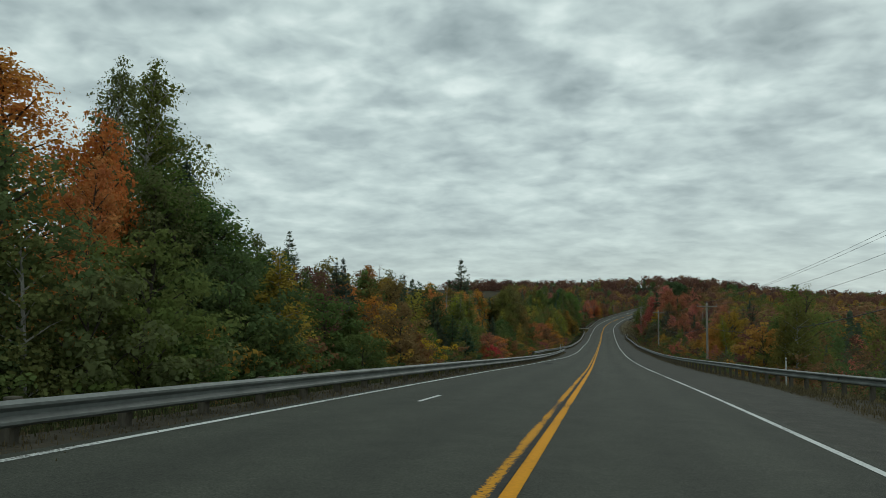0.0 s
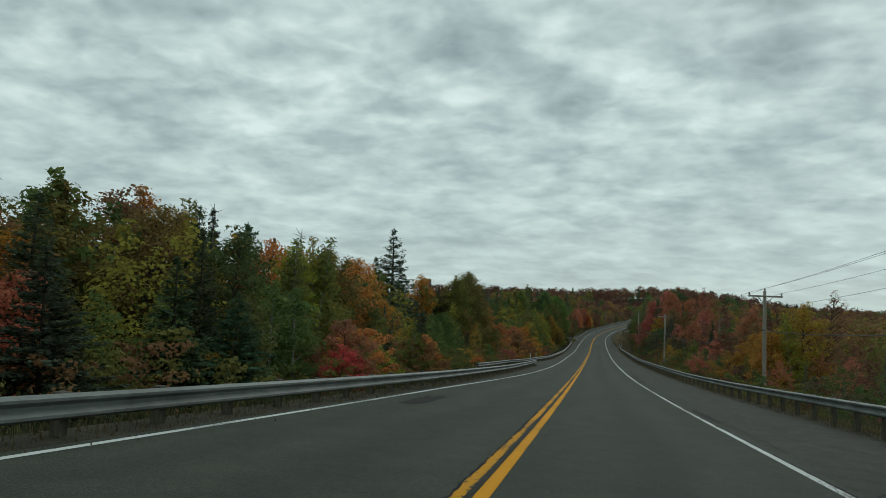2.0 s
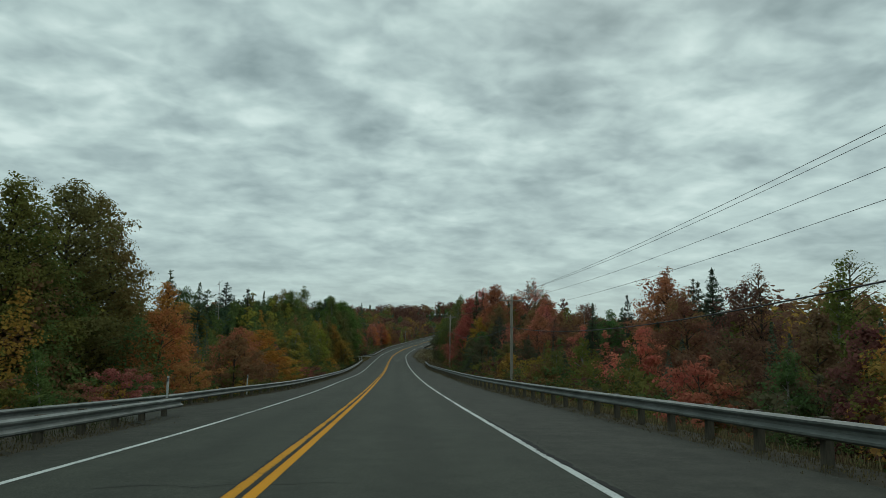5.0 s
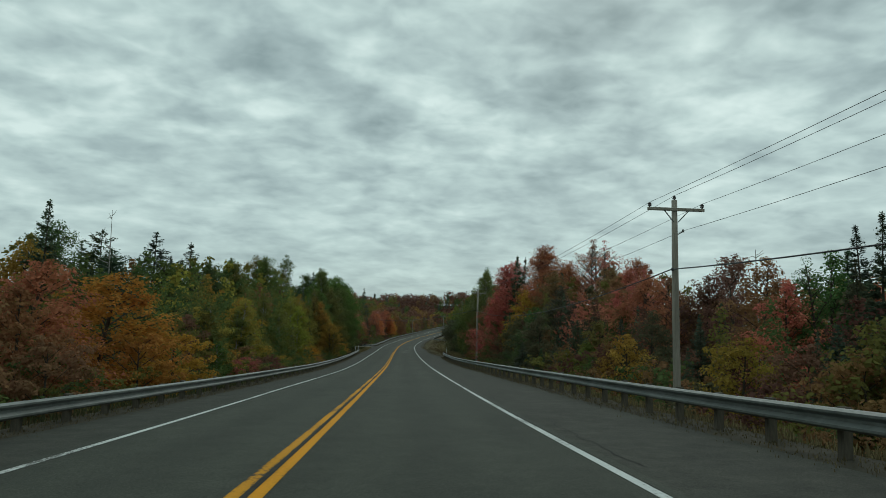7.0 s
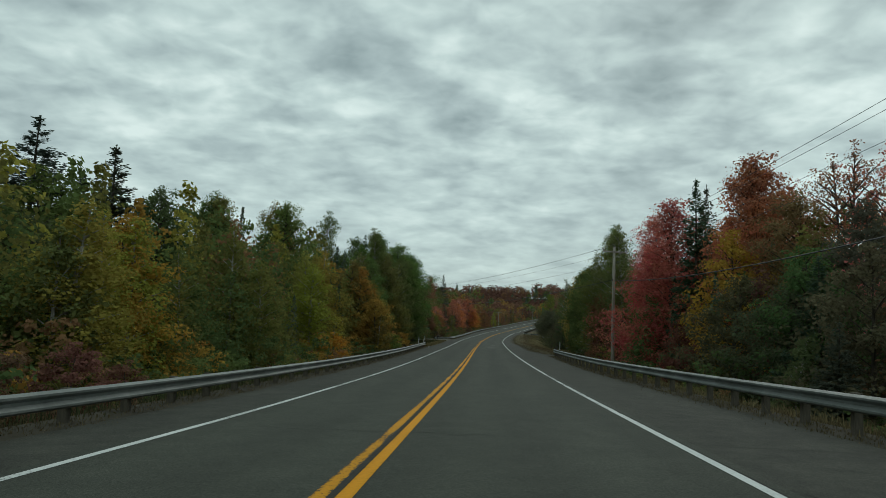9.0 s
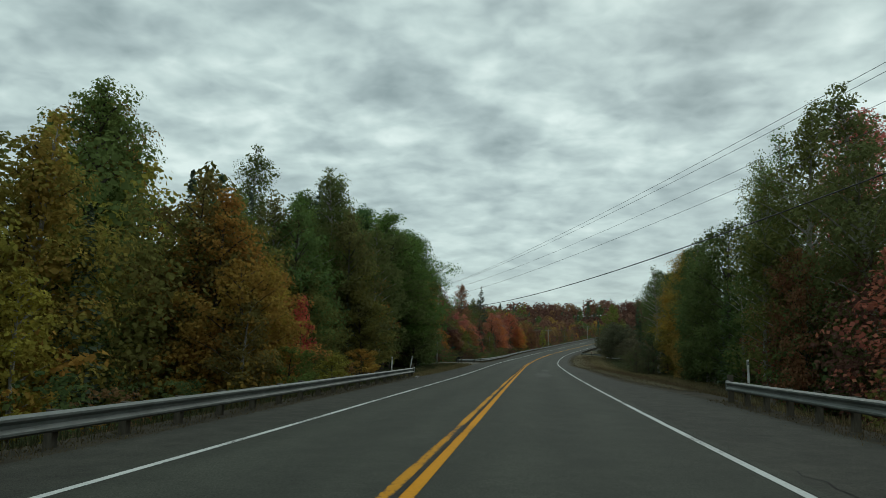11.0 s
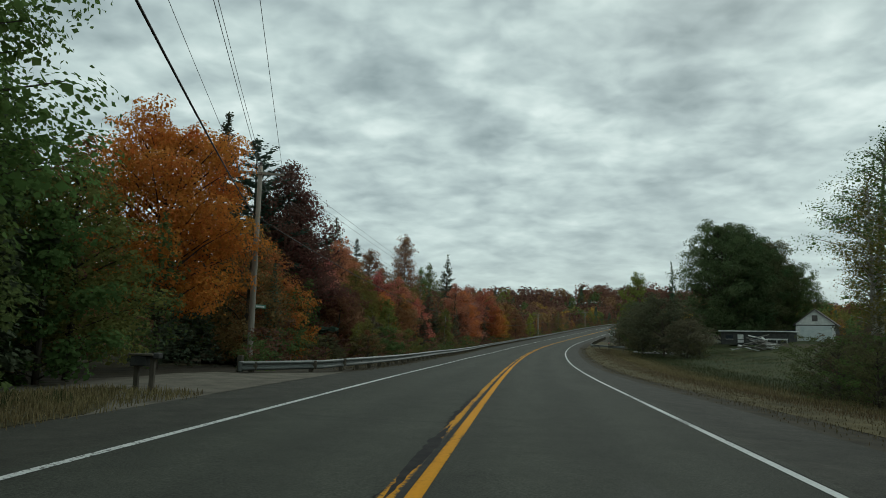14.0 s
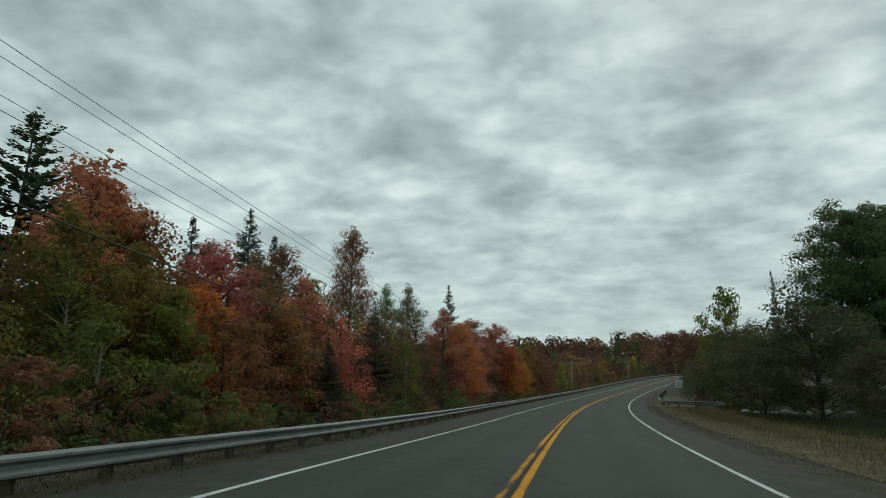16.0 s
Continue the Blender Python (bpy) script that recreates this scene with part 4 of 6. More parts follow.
# left hollow
EDGE += [
    ("pine", "spruce", 183.4, -22, 9.7, 1.2), ("maple", "dark", 188.9, -24, 9.7, 1.1), ("maple", "dark", 197.3, -26, 9.8, 1.1),
    ("maple", "green", 206.4, -25, 10.9, 1), ("maple", "dark", 216, -24, 12.2, 1), ("maple", "green", 240.2, -22, 15.9, 1),
    ("maple", "gold", 174, -24, 8.7, 1), ("maple", "dark", 184.3, -27, 11.7, 1), ("spruce", "spruce", 188.4, -27, 10.9, 1),
    ("pine", "spruce", 187.4, -25, 11.8, 1), ("dead", "olive", 183.1, -22, 12.6, 0.6), ("spruce", "spruce", 206.4, -27.5, 14.5, 1.6),
    ("spruce", "spruce", 210.7, -24.5, 14, 1.5), ("maple", "red", 155.5, -13.5, 5.2, 1.2), ("maple", "rust", 152, -11.5, 3.9, 1),
    ("maple", "amber", 160.6, -12.6, 5.2, 1.5), ("maple", "lime", 177, -13.5, 4.6, 1.1), ("birch", "lime", 189, -13, 6.1, 1.4), ("birch", "lime", 219, -12.5, 7.1, 1.2),
]
EDGE += [
    ("bush", "amber", 158.9, -10, 2.1, 1.1), ("bush", "rust", 150.2, -9.5, 1.9, 1), ("maple", "green", 175.4, -13, 4.5, 1),
    ("birch", "green", 165.6, -11, 2.2, 1), ("birch", "lime", 191.8, -13.5, 6.2, 1), ("maple", "green", 223.9, -23, 13.5, 1),
    ("maple", "olive", 242.2, -23, 16.2, 1), ("birch", "green", 260.2, -22.6, 18.1, 1),
]
# left hollow, further on
EDGE += [
    ("maple", "dark", 196.3, -21, 7.1, 1.1), ("maple", "dark", 204.5, -26, 10.9, 1.2), ("spruce", "spruce", 209, -26, 11.3, 1.5),
    ("spruce", "spruce", 217.4, -26, 11.8, 1.3), ("maple", "green", 204.2, -23, 7.7, 1.1), ("maple", "dark", 219.1, -25, 10, 1),
    ("maple", "dark", 191, -15, 3.9, 1), ("maple", "olive", 171.6, -13, 3.9, 1), ("bush", "amber", 163.6, -10.2, 2.2, 1.1),
    ("maple", "rust", 174, -13, 3.9, 1), ("maple", "olive", 175.9, -12.5, 4.3, 1), ("birch", "green", 175.2, -11, 2.4, 1),
    ("maple", "gold", 194.5, -14, 6.5, 1.1), ("bush", "maroon", 180.7, -9.5, 1, 1), ("bush", "red", 177.1, -9.5, 1, 1),
    ("birch", "green", 211.2, -15, 7.1, 1),
]
EDGE += [
    ("birch", "lime", 227, -14, 9, 1), ("birch", "lime", 223.7, -11.5, 3.6, 1), ("maple", "olive", 222.5, -22, 13.1, 1),
    ("maple", "dark", 261.4, -18, 15, 1), ("maple", "dark", 277.4, -17, 17.1, 1), ("birch", "lime", 193.9, -13.5, 6.3, 1.3),
    ("birch", "green", 188.4, -13, 5, 1), ("bush", "maroon", 183.4, -9, 1.2, 1), ("bush", "maroon", 186, -9, 0.7, 1),
]
# left tall
EDGE += [
    ("birch", "green", 199.9, -14, 5.8, 1), ("birch", "olive", 208.8, -15, 8.4, 1), ("birch", "olive", 209, -13, 6.3, 1),
    ("maple", "lime", 226.6, -14, 8.6, 1), ("birch", "olive", 238.3, -13.5, 7.5, 1), ("bush", "yellow", 218.6, -10.5, 1.6, 1),
    ("spruce", "spruce", 261.4, -17, 12.4, 1), ("maple", "dark", 277.2, -16, 16.4, 1), ("maple", "olive", 234.5, -13, 9.1, 1),
    ("maple", "gold", 234.7, -12, 8.4, 1), ("maple", "olive", 236.6, -12.5, 8.6, 1), ("spruce", "spruce", 243.1, -16, 11.5, 1),
    ("birch", "green", 242.4, -14, 10, 1), ("birch", "green", 245.8, -14, 11, 1), ("maple", "green", 246.2, -13, 10.4, 1),
    ("birch", "green", 253, -15, 12.8, 1),
]
EDGE += [
    ("spruce", "spruce", 260.9, -17, 15.3, 1), ("birch", "green", 258.5, -14, 15.7, 1),
]
# left tall, further on
EDGE += [
    ("birch", "green", 259.2, -14.3, 15.7, 1.1), ("maple", "green", 273.4, -13.1, 15.6, 1.15), ("maple", "green", 280.8, -12.5, 14.4, 1),
    ("maple", "gold", 232.6, -9.5, 5, 1), ("birch", "olive", 231.4, -9, 3.6, 1), ("maple", "lime", 235.4, -10, 5.4, 1),
    ("maple", "crimson", 242.6, -11, 4.5, 0.6), ("bush", "green", 234.7, -8.5, 1.6, 1), ("bush", "lime", 242.2, -9, 1.5, 1),
    ("bush", "gold", 248.2, -9, 1.6, 1), ("maple", "gold", 238.5, -11, 6.2, 1), ("maple", "olive", 245.8, -11.5, 6.6, 1),
    ("maple", "olive", 255.6, -11, 6.8, 1), ("maple", "olive", 255.4, -12, 11.7, 0.9), ("birch", "lime", 258.2, -12.5, 12, 1),
    ("birch", "green", 260.6, -11.3, 11.7, 1),
]
EDGE += [
    ("maple", "green", 270.2, -13, 13.2, 1.2),
]
# left drive
EDGE += [
    ("maple", "flame", 267.4, -14.2, 11.2, 0.8), ("maple", "green", 280.6, -13, 15.1, 1.2), ("birch", "green", 283, -13.6, 15, 0.85),
    ("spruce", "spruce", 286.3, -15, 14.5, 0.95), ("maple", "dark", 287.5, -14.8, 10, 0.9), ("maple", "olive", 290, -15.5, 7.5, 1),
    ("maple", "olive", 290.6, -13.6, 7.2, 1.1), ("maple", "dark", 288.5, -13, 5.2, 1.1), ("maple", "green", 275.5, -11, 8, 1.2),
    ("maple", "green", 279.8, -11.5, 7.9, 1.2), ("maple", "green", 283, -11.5, 5.2, 1), ("broad_maple", "flame", 300.4, -16.4, 11.4, 0.95),
    ("spruce", "spruce", 281.6, -12.6, 13, 0.8), ("maple", "flame", 310.8, -15.5, 7.2, 1),
]
EDGE += [
    ("maple", "rust", 307, -15, 8, 1), ("spruce", "spruce", 312.2, -20, 16.6, 1.2), ("pine", "spruce", 316.3, -18.8, 16, 1.4),
    ("maple", "plum", 316.8, -16.9, 14.5, 1), ("maple", "plum", 318, -16, 12.5, 1.15), ("maple", "plum", 315.8, -15.5, 8.3, 1),
    ("bush", "flame", 311.8, -14.3, 4.6, 1), ("spruce", "spruce", 326.9, -17, 10.1, 0.8), ("maple", "pink", 323.8, -16, 7.9, 1),
    ("bush", "drab", 306.5, -10, 1.4, 1), ("maple", "rust", 309.6, -14.5, 3.3, 1),
]
# left, further onend
EDGE += [
    ("maple", "flame", 337, -14, 6, 1), ("maple", "rust", 342.5, -14, 6.1, 1.1), ("maple", "pink", 352.8, -14, 6.3, 1),
    ("maple", "olive", 333.6, -15, 6.9, 1), ("maple", "rust", 322.8, -18, 9.9, 1), ("thin_maple", "rust", 323, -17, 10, 1),
    ("pine", "spruce", 344.4, -32.5, 19, 1.3), ("maple", "olive", 341, -22, 11, 1), ("maple", "rust", 336, -20, 10, 1),
    ("maple", "pink", 347, -28.5, 15.5, 1.2), ("maple", "red", 352, -24, 12, 1), ("spruce", "blue", 355.9, -28, 15.1, 1.1),
    ("spruce", "blue", 371.3, -32.5, 20.4, 1.1), ("spruce", "blue", 367.9, -28, 16.4, 1.2), ("maple", "rust", 362.4, -24, 13.9, 1),
    ("maple", "rust", 369.4, -20.6, 17.1, 0.75),
]
EDGE += [
    ("birch", "green", 390.2, -22, 14.9, 1), ("spruce", "blue", 431.8, -31, 20.9, 1), ("birch", "green", 378, -20, 12.8, 1),
    ("birch", "olive", 314.2, -10.5, 2.4, 1), ("maple", "maroon", 318.2, -13, 4.6, 1), ("maple", "rust", 319.9, -12.5, 4.4, 1),
    ("maple", "plum", 324, -13.5, 5.2, 1), ("birch", "olive", 324, -12, 4.2, 1), ("birch", "olive", 329.5, -14, 5.5, 1),
    ("maple", "olive", 333.1, -13, 5.1, 1), ("maple", "rust", 335.8, -12.5, 4.6, 1),
]
# left, further onend, further on
EDGE += [
    ("maple", "orange", 343.9, -14, 6.1, 1), ("spruce", "spruce", 345.4, -12, 4.4, 1), ("maple", "olive", 354, -17, 9.2, 1),
    ("spruce", "spruce", 359, -14, 7.9, 1), ("birch", "olive", 359.8, -12, 5.4, 1), ("maple", "orange", 389, -14, 9.6, 1),
    ("maple", "red", 408.7, -15, 11.3, 1), ("maple", "orange", 409.9, -12.5, 7.6, 1), ("maple", "rust", 427.9, -12, 7.3, 1),
    ("birch", "lime", 445.9, -12, 6, 1), ("birch", "olive", 488.2, -13, 6.5, 1), ("birch", "olive", 327.6, -11.5, 3.7, 1),
    ("birch", "drab", 319, -10.5, 2.9, 1), ("maple", "olive", 316.6, -10.5, 2.6, 1), ("bush", "rust", 313.9, -9.5, 1.7, 1),
    ("bush", "dark", 319.9, -10, 2, 1),
]
EDGE += [
    ("bush", "rust", 323.5, -10, 1.8, 1), ("bush", "olive", 330.2, -10.5, 2, 1), ("bush", "drab", 312, -9, 1.4, 1),
]
EDGE += [
    ("maple", "red", 334.8, -18, 11, 1.2), ("maple", "rust", 337.9, -18, 9.6, 1.1), ("maple", "red", 341, -16, 8.6, 1.1), ("maple", "rust", 347, -17, 9.5, 1.1),
    ("maple", "olive", 330.5, -15.5, 7.5, 1), ("maple", "pink", 352, -16, 9, 1.1), ("maple", "red", 384, -15.5, 10.5, 1.2), ("maple", "pink", 396, -16, 10.5, 1.2),
    ("maple", "red", 403, -17, 11.5, 1.2), ("maple", "maroon", 415, -17, 10.5, 1.2), ("maple", "gold", 421, -13.5, 5.5, 1.1), ("maple", "rust", 432, -15, 8.5, 1.2),
]
# right upper
EDGE += [
    ("maple", "olive", 63.1, 17, 7.6, 1), ("thin_maple", "olive", 56.9, 16, 7.1, 1), ("birch", "olive", 50.9, 14, 5.6, 1),
    ("bush", "gold", 55.4, 13, 3.7, 1), ("birch", "olive", 52.1, 13.5, 4.7, 1), ("maple", "maroon", 65, 14, 4.1, 1),
    ("maple", "dark", 56.2, 14, 4.4, 1), ("thin_maple", "rust", 97.7, 20, 8.3, 1), ("maple", "gold", 96, 18, 6.9, 1),
    ("maple", "gold", 95.3, 16, 4.5, 1), ("birch", "lime", 95, 17, 6, 1), ("maple", "red", 147.6, 25, 9.2, 1),
    ("maple", "maroon", 137.3, 26, 7.6, 1), ("maple", "rust", 165.6, 22, 7.3, 1), ("maple", "rust", 231.4, 26, 14.7, 1),
    ("maple", "maroon", 127.2, 18, 5.4, 1),
]
EDGE += [
    ("maple", "gold", 103.2, 16.5, 4.4, 1), ("maple", "orange", 97.7, 16, 4.4, 1), ("maple", "red", 149.3, 26, 10, 1),
    ("spruce", "spruce", 151.2, 31, 10.7, 1), ("spruce", "spruce", 147.6, 28, 9.2, 1),
]
# right mid
EDGE += [
    ("spruce", "spruce", 108.4, 20, 6.9, 1), ("maple", "gold", 108, 18, 5.1, 1), ("maple", "gold", 109.7, 18, 5.1, 1),
    ("maple", "gold", 109.4, 17, 4.6, 1), ("maple", "gold", 104.6, 14, 2.7, 1), ("maple", "gold", 103.7, 14.5, 2.8, 1),
    ("thin_maple", "olive", 122.9, 24, 7.4, 1), ("birch", "olive", 122.6, 23, 6.9, 1), ("thin_maple", "rust", 136.1, 27, 8.7, 1),
    ("spruce", "spruce", 151.2, 31, 10.8, 1), ("spruce", "spruce", 151, 30, 9.5, 1), ("maple", "rust", 144.2, 25, 7.2, 1),
    ("spruce", "spruce", 148.8, 25, 7.1, 1), ("maple", "dark", 163.7, 25, 7.6, 1), ("maple", "pink", 132.7, 17, 4.2, 1),
    ("maple", "maroon", 177.8, 26, 9.4, 1),
]
EDGE += [
    ("thin_maple", "red", 210.5, 27, 15.6, 1), ("maple", "red", 180, 20, 8, 1),
]
# right mid, further on
EDGE += [
    ("bush", "red", 115.7, 13, 1.8, 1), ("birch", "olive", 141.6, 16, 3.7, 1), ("birch", "olive", 145.9, 15, 2.8, 1),
    ("birch", "green", 130.6, 15.5, 2.9, 1), ("maple", "maroon", 121.2, 17, 3.3, 1), ("maple", "maroon", 115, 17, 3.8, 1),
    ("maple", "maroon", 110.9, 16, 3, 1), ("birch", "dark", 112.8, 14.5, 2.2, 1), ("spruce", "spruce", 164.9, 28, 9.5, 1),
    ("spruce", "spruce", 165.4, 27, 8, 1), ("thin_maple", "dark", 163, 24, 7.1, 1), ("maple", "pink", 162.7, 22, 5.8, 1),
    ("dead", "olive", 169.4, 24, 8.5, 1), ("thin_maple", "maroon", 172.3, 24, 7, 1), ("maple", "maroon", 178.8, 25, 7.8, 1),
    ("maple", "rust", 186.5, 26, 8.8, 1),
]
EDGE += [
    ("maple", "red", 196.3, 26, 11.7, 1), ("thin_maple", "rust", 220.3, 29, 17.5, 1), ("maple", "red", 220.1, 24, 14.1, 1),
]
# right hollow
EDGE += [
    ("maple", "red", 214.6, 20, 15, 1), ("spruce", "spruce", 217.9, 17, 14.5, 1), ("maple", "pink", 253.7, 21.8, 18.2, 1),
    ("birch", "green", 244.1, 14.9, 15.1, 1), ("maple", "rust", 150.2, 15, 2, 1), ("maple", "gold", 154.3, 15, 2.3, 1),
    ("bush", "rust", 145.7, 14, 1.6, 1), ("spruce", "spruce", 162.2, 17, 3.4, 1), ("maple", "drab", 169.4, 17, 4.4, 1),
    ("spruce", "spruce", 171.8, 16, 3.9, 1), ("maple", "olive", 177.1, 16, 4.1, 1), ("spruce", "spruce", 181.4, 15.5, 4.3, 1),
    ("maple", "dark", 197, 16, 6.3, 1), ("spruce", "spruce", 151.2, 17, 2.8, 1), ("spruce", "spruce", 153.2, 20, 7.4, 0.85), ("spruce", "spruce", 154.8, 20.5, 5.8, 0.8),
]
# right hollow, further on
EDGE += [
    ("spruce", "spruce", 198.2, 16, 5.1, 1), ("maple", "pink", 202.3, 20, 7.3, 1), ("maple", "rust", 205, 26, 11.6, 1),
    ("maple", "pink", 195.8, 25, 10.7, 1), ("thin_maple", "pink", 188.2, 24, 9.4, 1), ("thin_maple", "maroon", 182.4, 23, 8, 1),
    ("thin_maple", "maroon", 178.6, 22, 6.5, 1), ("maple", "olive", 176.2, 15, 2.6, 1), ("birch", "olive", 178.3, 14, 1.9, 1),
    ("spruce", "spruce", 183.4, 14.5, 3.2, 1), ("maple", "rust", 170.9, 15, 2.4, 1), ("maple", "gold", 168, 15, 2.8, 1),
    ("birch", "dark", 170.9, 14, 1.6, 1), ("spruce", "spruce", 186, 13.5, 2, 1), ("maple", "dark", 181.4, 19, 5.1, 1),
    ("maple", "drab", 185, 18, 4.9, 1),
]
# right tall
EDGE += [
    ("maple", "crimson", 221.5, 16, 13.5, 1.2), ("spruce", "spruce", 220.3, 18, 14.6, 0.9), ("maple", "crimson", 226, 15.6, 10.4, 1),
    ("maple", "red", 215.3, 20, 15.6, 1.1), ("thin_maple", "rust", 214.1, 26, 16.1, 1), ("maple", "rust", 207.8, 20, 11.3, 1),
    ("maple", "drab", 197.5, 18, 8.6, 1), ("maple", "gold", 209, 16.5, 9, 1), ("spruce", "spruce", 195.6, 15, 5.6, 1),
    ("maple", "drab", 198.2, 14.5, 5.3, 1), ("maple", "drab", 203, 14, 5.5, 1), ("maple", "drab", 191, 14.5, 5.4, 1),
    ("spruce", "spruce", 189.4, 12.5, 2.6, 1), ("high_maple", "crimson", 246.6, 15.4, 7.7, 0.85), ("birch", "green", 238.8, 16, 14, 1),
    ("birch", "dark", 191.3, 12, 2.3, 1),
]
EDGE += [
    ("maple", "plum", 208.6, 13, 3.3, 1), ("birch", "green", 264.7, 15.5, 11.6, 1),
]
# right yard
EDGE += [
    ("aspen", "green", 252, 17, 16.5, 1), ("aspen", "green", 258, 17.5, 17, 0.85), ("maple", "dark", 254.4, 17.5, 10.4, 1.1),
    ("birch", "dark", 262, 20, 11.5, 1.1), ("birch", "dark", 268.7, 15, 11.2, 1), ("birch", "green", 273, 17, 12.6, 1.1), ("maple", "dark", 258, 15, 11.3, 1), ("maple", "rust", 241.9, 14, 7, 0.7),
    ("maple", "gold", 285.8, 18, 14, 1), ("birch", "dark", 264.5, 15, 10.3, 1), ("birch", "dark", 253.4, 14.5, 7.3, 1),
    ("maple", "dark", 259.4, 16.5, 4, 1), ("maple", "dark", 249.2, 18, 3.3, 1), ("aspen", "dark", 246.9, 14.1, 12.4, 0.8), ("aspen", "green", 245.2, 13.2, 11.2, 0.7),
    ("birch", "dark", 266.2, 15.5, 10.2, 1), ("maple", "gold", 284.9, 18, 13.2, 1), ("birch", "green", 286.8, 20, 15.3, 1),
    ("birch", "dark", 266.2, 14.5, 6.5, 1),
]
EDGE += [
    ("maple", "dark", 265.7, 14.9, 3.5, 1), ("maple", "gold", 273.1, 15.5, 5.1, 1), ("maple", "olive", 287, 16, 5.9, 1),
    ("aspen", "dark", 293, 16, 13, 1.1), ("aspen", "dark", 298.6, 17, 12.2, 1.1), ("maple", "dark", 290.2, 15, 4.6, 1),
    ("aspen", "dark", 311.5, 20.8, 14.6, 1.25), ("aspen", "olive", 309, 19.4, 11.4, 1.1), ("thicket", "drab", 290.4, 13, 3, 1), ("thicket", "drab", 284.6, 13.5, 2.3, 1),
]
# low bushes before the yard
EDGE += [
    ("thicket", "drab", 296.5, 13.6, 2.1, 1.1), ("thicket", "dark", 299, 15, 2.4, 1.2), ("thicket", "drab", 301.5, 14.4, 2.2, 1.2),
    ("thicket", "drab", 303.5, 16.4, 2.7, 1.2), ("thicket", "dark", 306.5, 15.6, 2.3, 1.1), ("thicket", "drab", 300.5, 17.2, 2.9, 1.2),
    ("thicket", "drab", 308.5, 17.6, 2.6, 1.1), ("thicket", "drab", 305, 18.4, 2.9, 1.2), ("thicket", "drab", 294, 14.6, 2.3, 1.2),
]
for kind, colour, s, o, top, wide in EDGE:
    plant(kind, colour, s, o, top, wide=wide)


def fill_rows(side, s0, s1, rows, palette, cap, keep=lambda s, o: True):
    """Woodland between and behind the marked trees; cap gives the height that its tips stay under."""
    for o0, gap, lo, hi, kinds in rows:
        s = s0 + rng_t.random() * gap
        while s < s1:
            o = side * (o0 + rng_t.uniform(-1.4, 1.4))
            if keep(s, o):
                kind = rng_t.choice(kinds)
                col = rng_t.choice(palette["con"] if "spruce" in kind or kind == "pine" else palette["leaf"])
                back_tree(kind, col, s, o, float(cap(s)) * rng_t.uniform(lo, hi))
            s += gap * rng_t.uniform(0.7, 1.3)


CAP_L = lambda s: np.interp(s, [10, 30, 50, 70, 100, 130, 160, 190, 220, 250, 280, 300, 320, 340, 370, 400, 450, 500], [5.5, 5.0, 6.2, 8.2, 8.6, 8.6, 6, 9.3, 11.8, 13.5, 15, 10.5, 9, 9.5, 11, 9, 6, 5.5])
CAP_R = lambda s: np.interp(s, [40, 90, 120, 150, 180, 205, 225, 250], [3.5, 4.5, 5.0, 5.2, 7.6, 12.5, 15, 15])
LEFTP = {"leaf": ["green", "dark", "olive", "olive", "lime", "gold", "dark", "rust", "green"], "con": ["spruce", "spruce", "blue"]}
RIGHTP = {"leaf": ["red", "maroon", "rust", "olive", "dark", "drab", "olive", "dark", "plum"], "con": ["spruce", "blue"]}
BENDP = {"leaf": ["rust", "maroon", "drab", "rust", "maroon", "orange", "drab", "plum", "olive"], "con": ["spruce"]}
UNDER = {"leaf": ["green", "dark", "olive", "rust", "dark", "olive", "gold"], "con": ["spruce"]}
K = ["maple", "birch", "spruce", "maple"]
fill_rows(-1, 5, 256, [(13.2, 3.6, 0.35, 0.55, K), (17, 4, 0.65, 0.88, K), (22, 4.6, 0.88, 1.1, K), (28, 5, 1.0, 1.22, K)], LEFTP, CAP_L)
MIDP = {"leaf": ["olive", "dark", "plum", "rust", "maroon", "dark"], "con": ["spruce"]}
fill_rows(-1, 256, 345, [(14.5, 3.6, 0.45, 0.65, K), (18, 4, 0.65, 0.85, K), (23, 5, 0.8, 1.0, K), (29, 6, 0.85, 1.1, K)], MIDP, CAP_L)
fill_rows(-1, 345, 610, [(14.5, 3.6, 0.45, 0.65, K), (18, 4, 0.65, 0.85, K), (23, 5, 0.8, 1.0, K), (29, 6, 0.85, 1.1, K)], BENDP, CAP_L)
fill_rows(1, 24, 256, [(15, 3.6, 0.3, 0.5, K), (19, 4, 0.55, 0.75, K), (24, 5, 0.75, 0.95, K), (30, 5.5, 0.8, 1.0, K)], RIGHTP, CAP_R, lambda s, o: o > float(rail_right(s)) + 5)
LOW = lambda s: 1.0
fill_rows(-1, 5, 249, [(10, 2.6, 0.2, 1.1, ["bush"]), (11.8, 2.8, 0.8, 1.9, ["bush"])], UNDER, LOW)
fill_rows(-1, 254, 290, [(14, 2.6, 0.3, 1.6, ["bush"]), (16.5, 2.6, 1.2, 2.6, ["bush"])], {"leaf": ["dark", "dark", "green"], "con": ["spruce"]}, LOW)
fill_rows(-1, 297, 600, [(9.8, 2.6, 0.2, 1.1, ["bush"]), (11.5, 2.8, 0.8, 1.9, ["bush"])], {"leaf": ["rust", "plum", "dark", "maroon", "olive", "dark"], "con": ["spruce"]}, LOW)
fill_rows(1, 26, 236, [(12.3, 2.8, -0.6, 0.8, ["bush"]), (14, 2.8, 0.2, 1.6, ["bush"])], {"leaf": ["dark", "olive", "rust", "drab", "dark", "plum"], "con": ["spruce"]}, LOW)
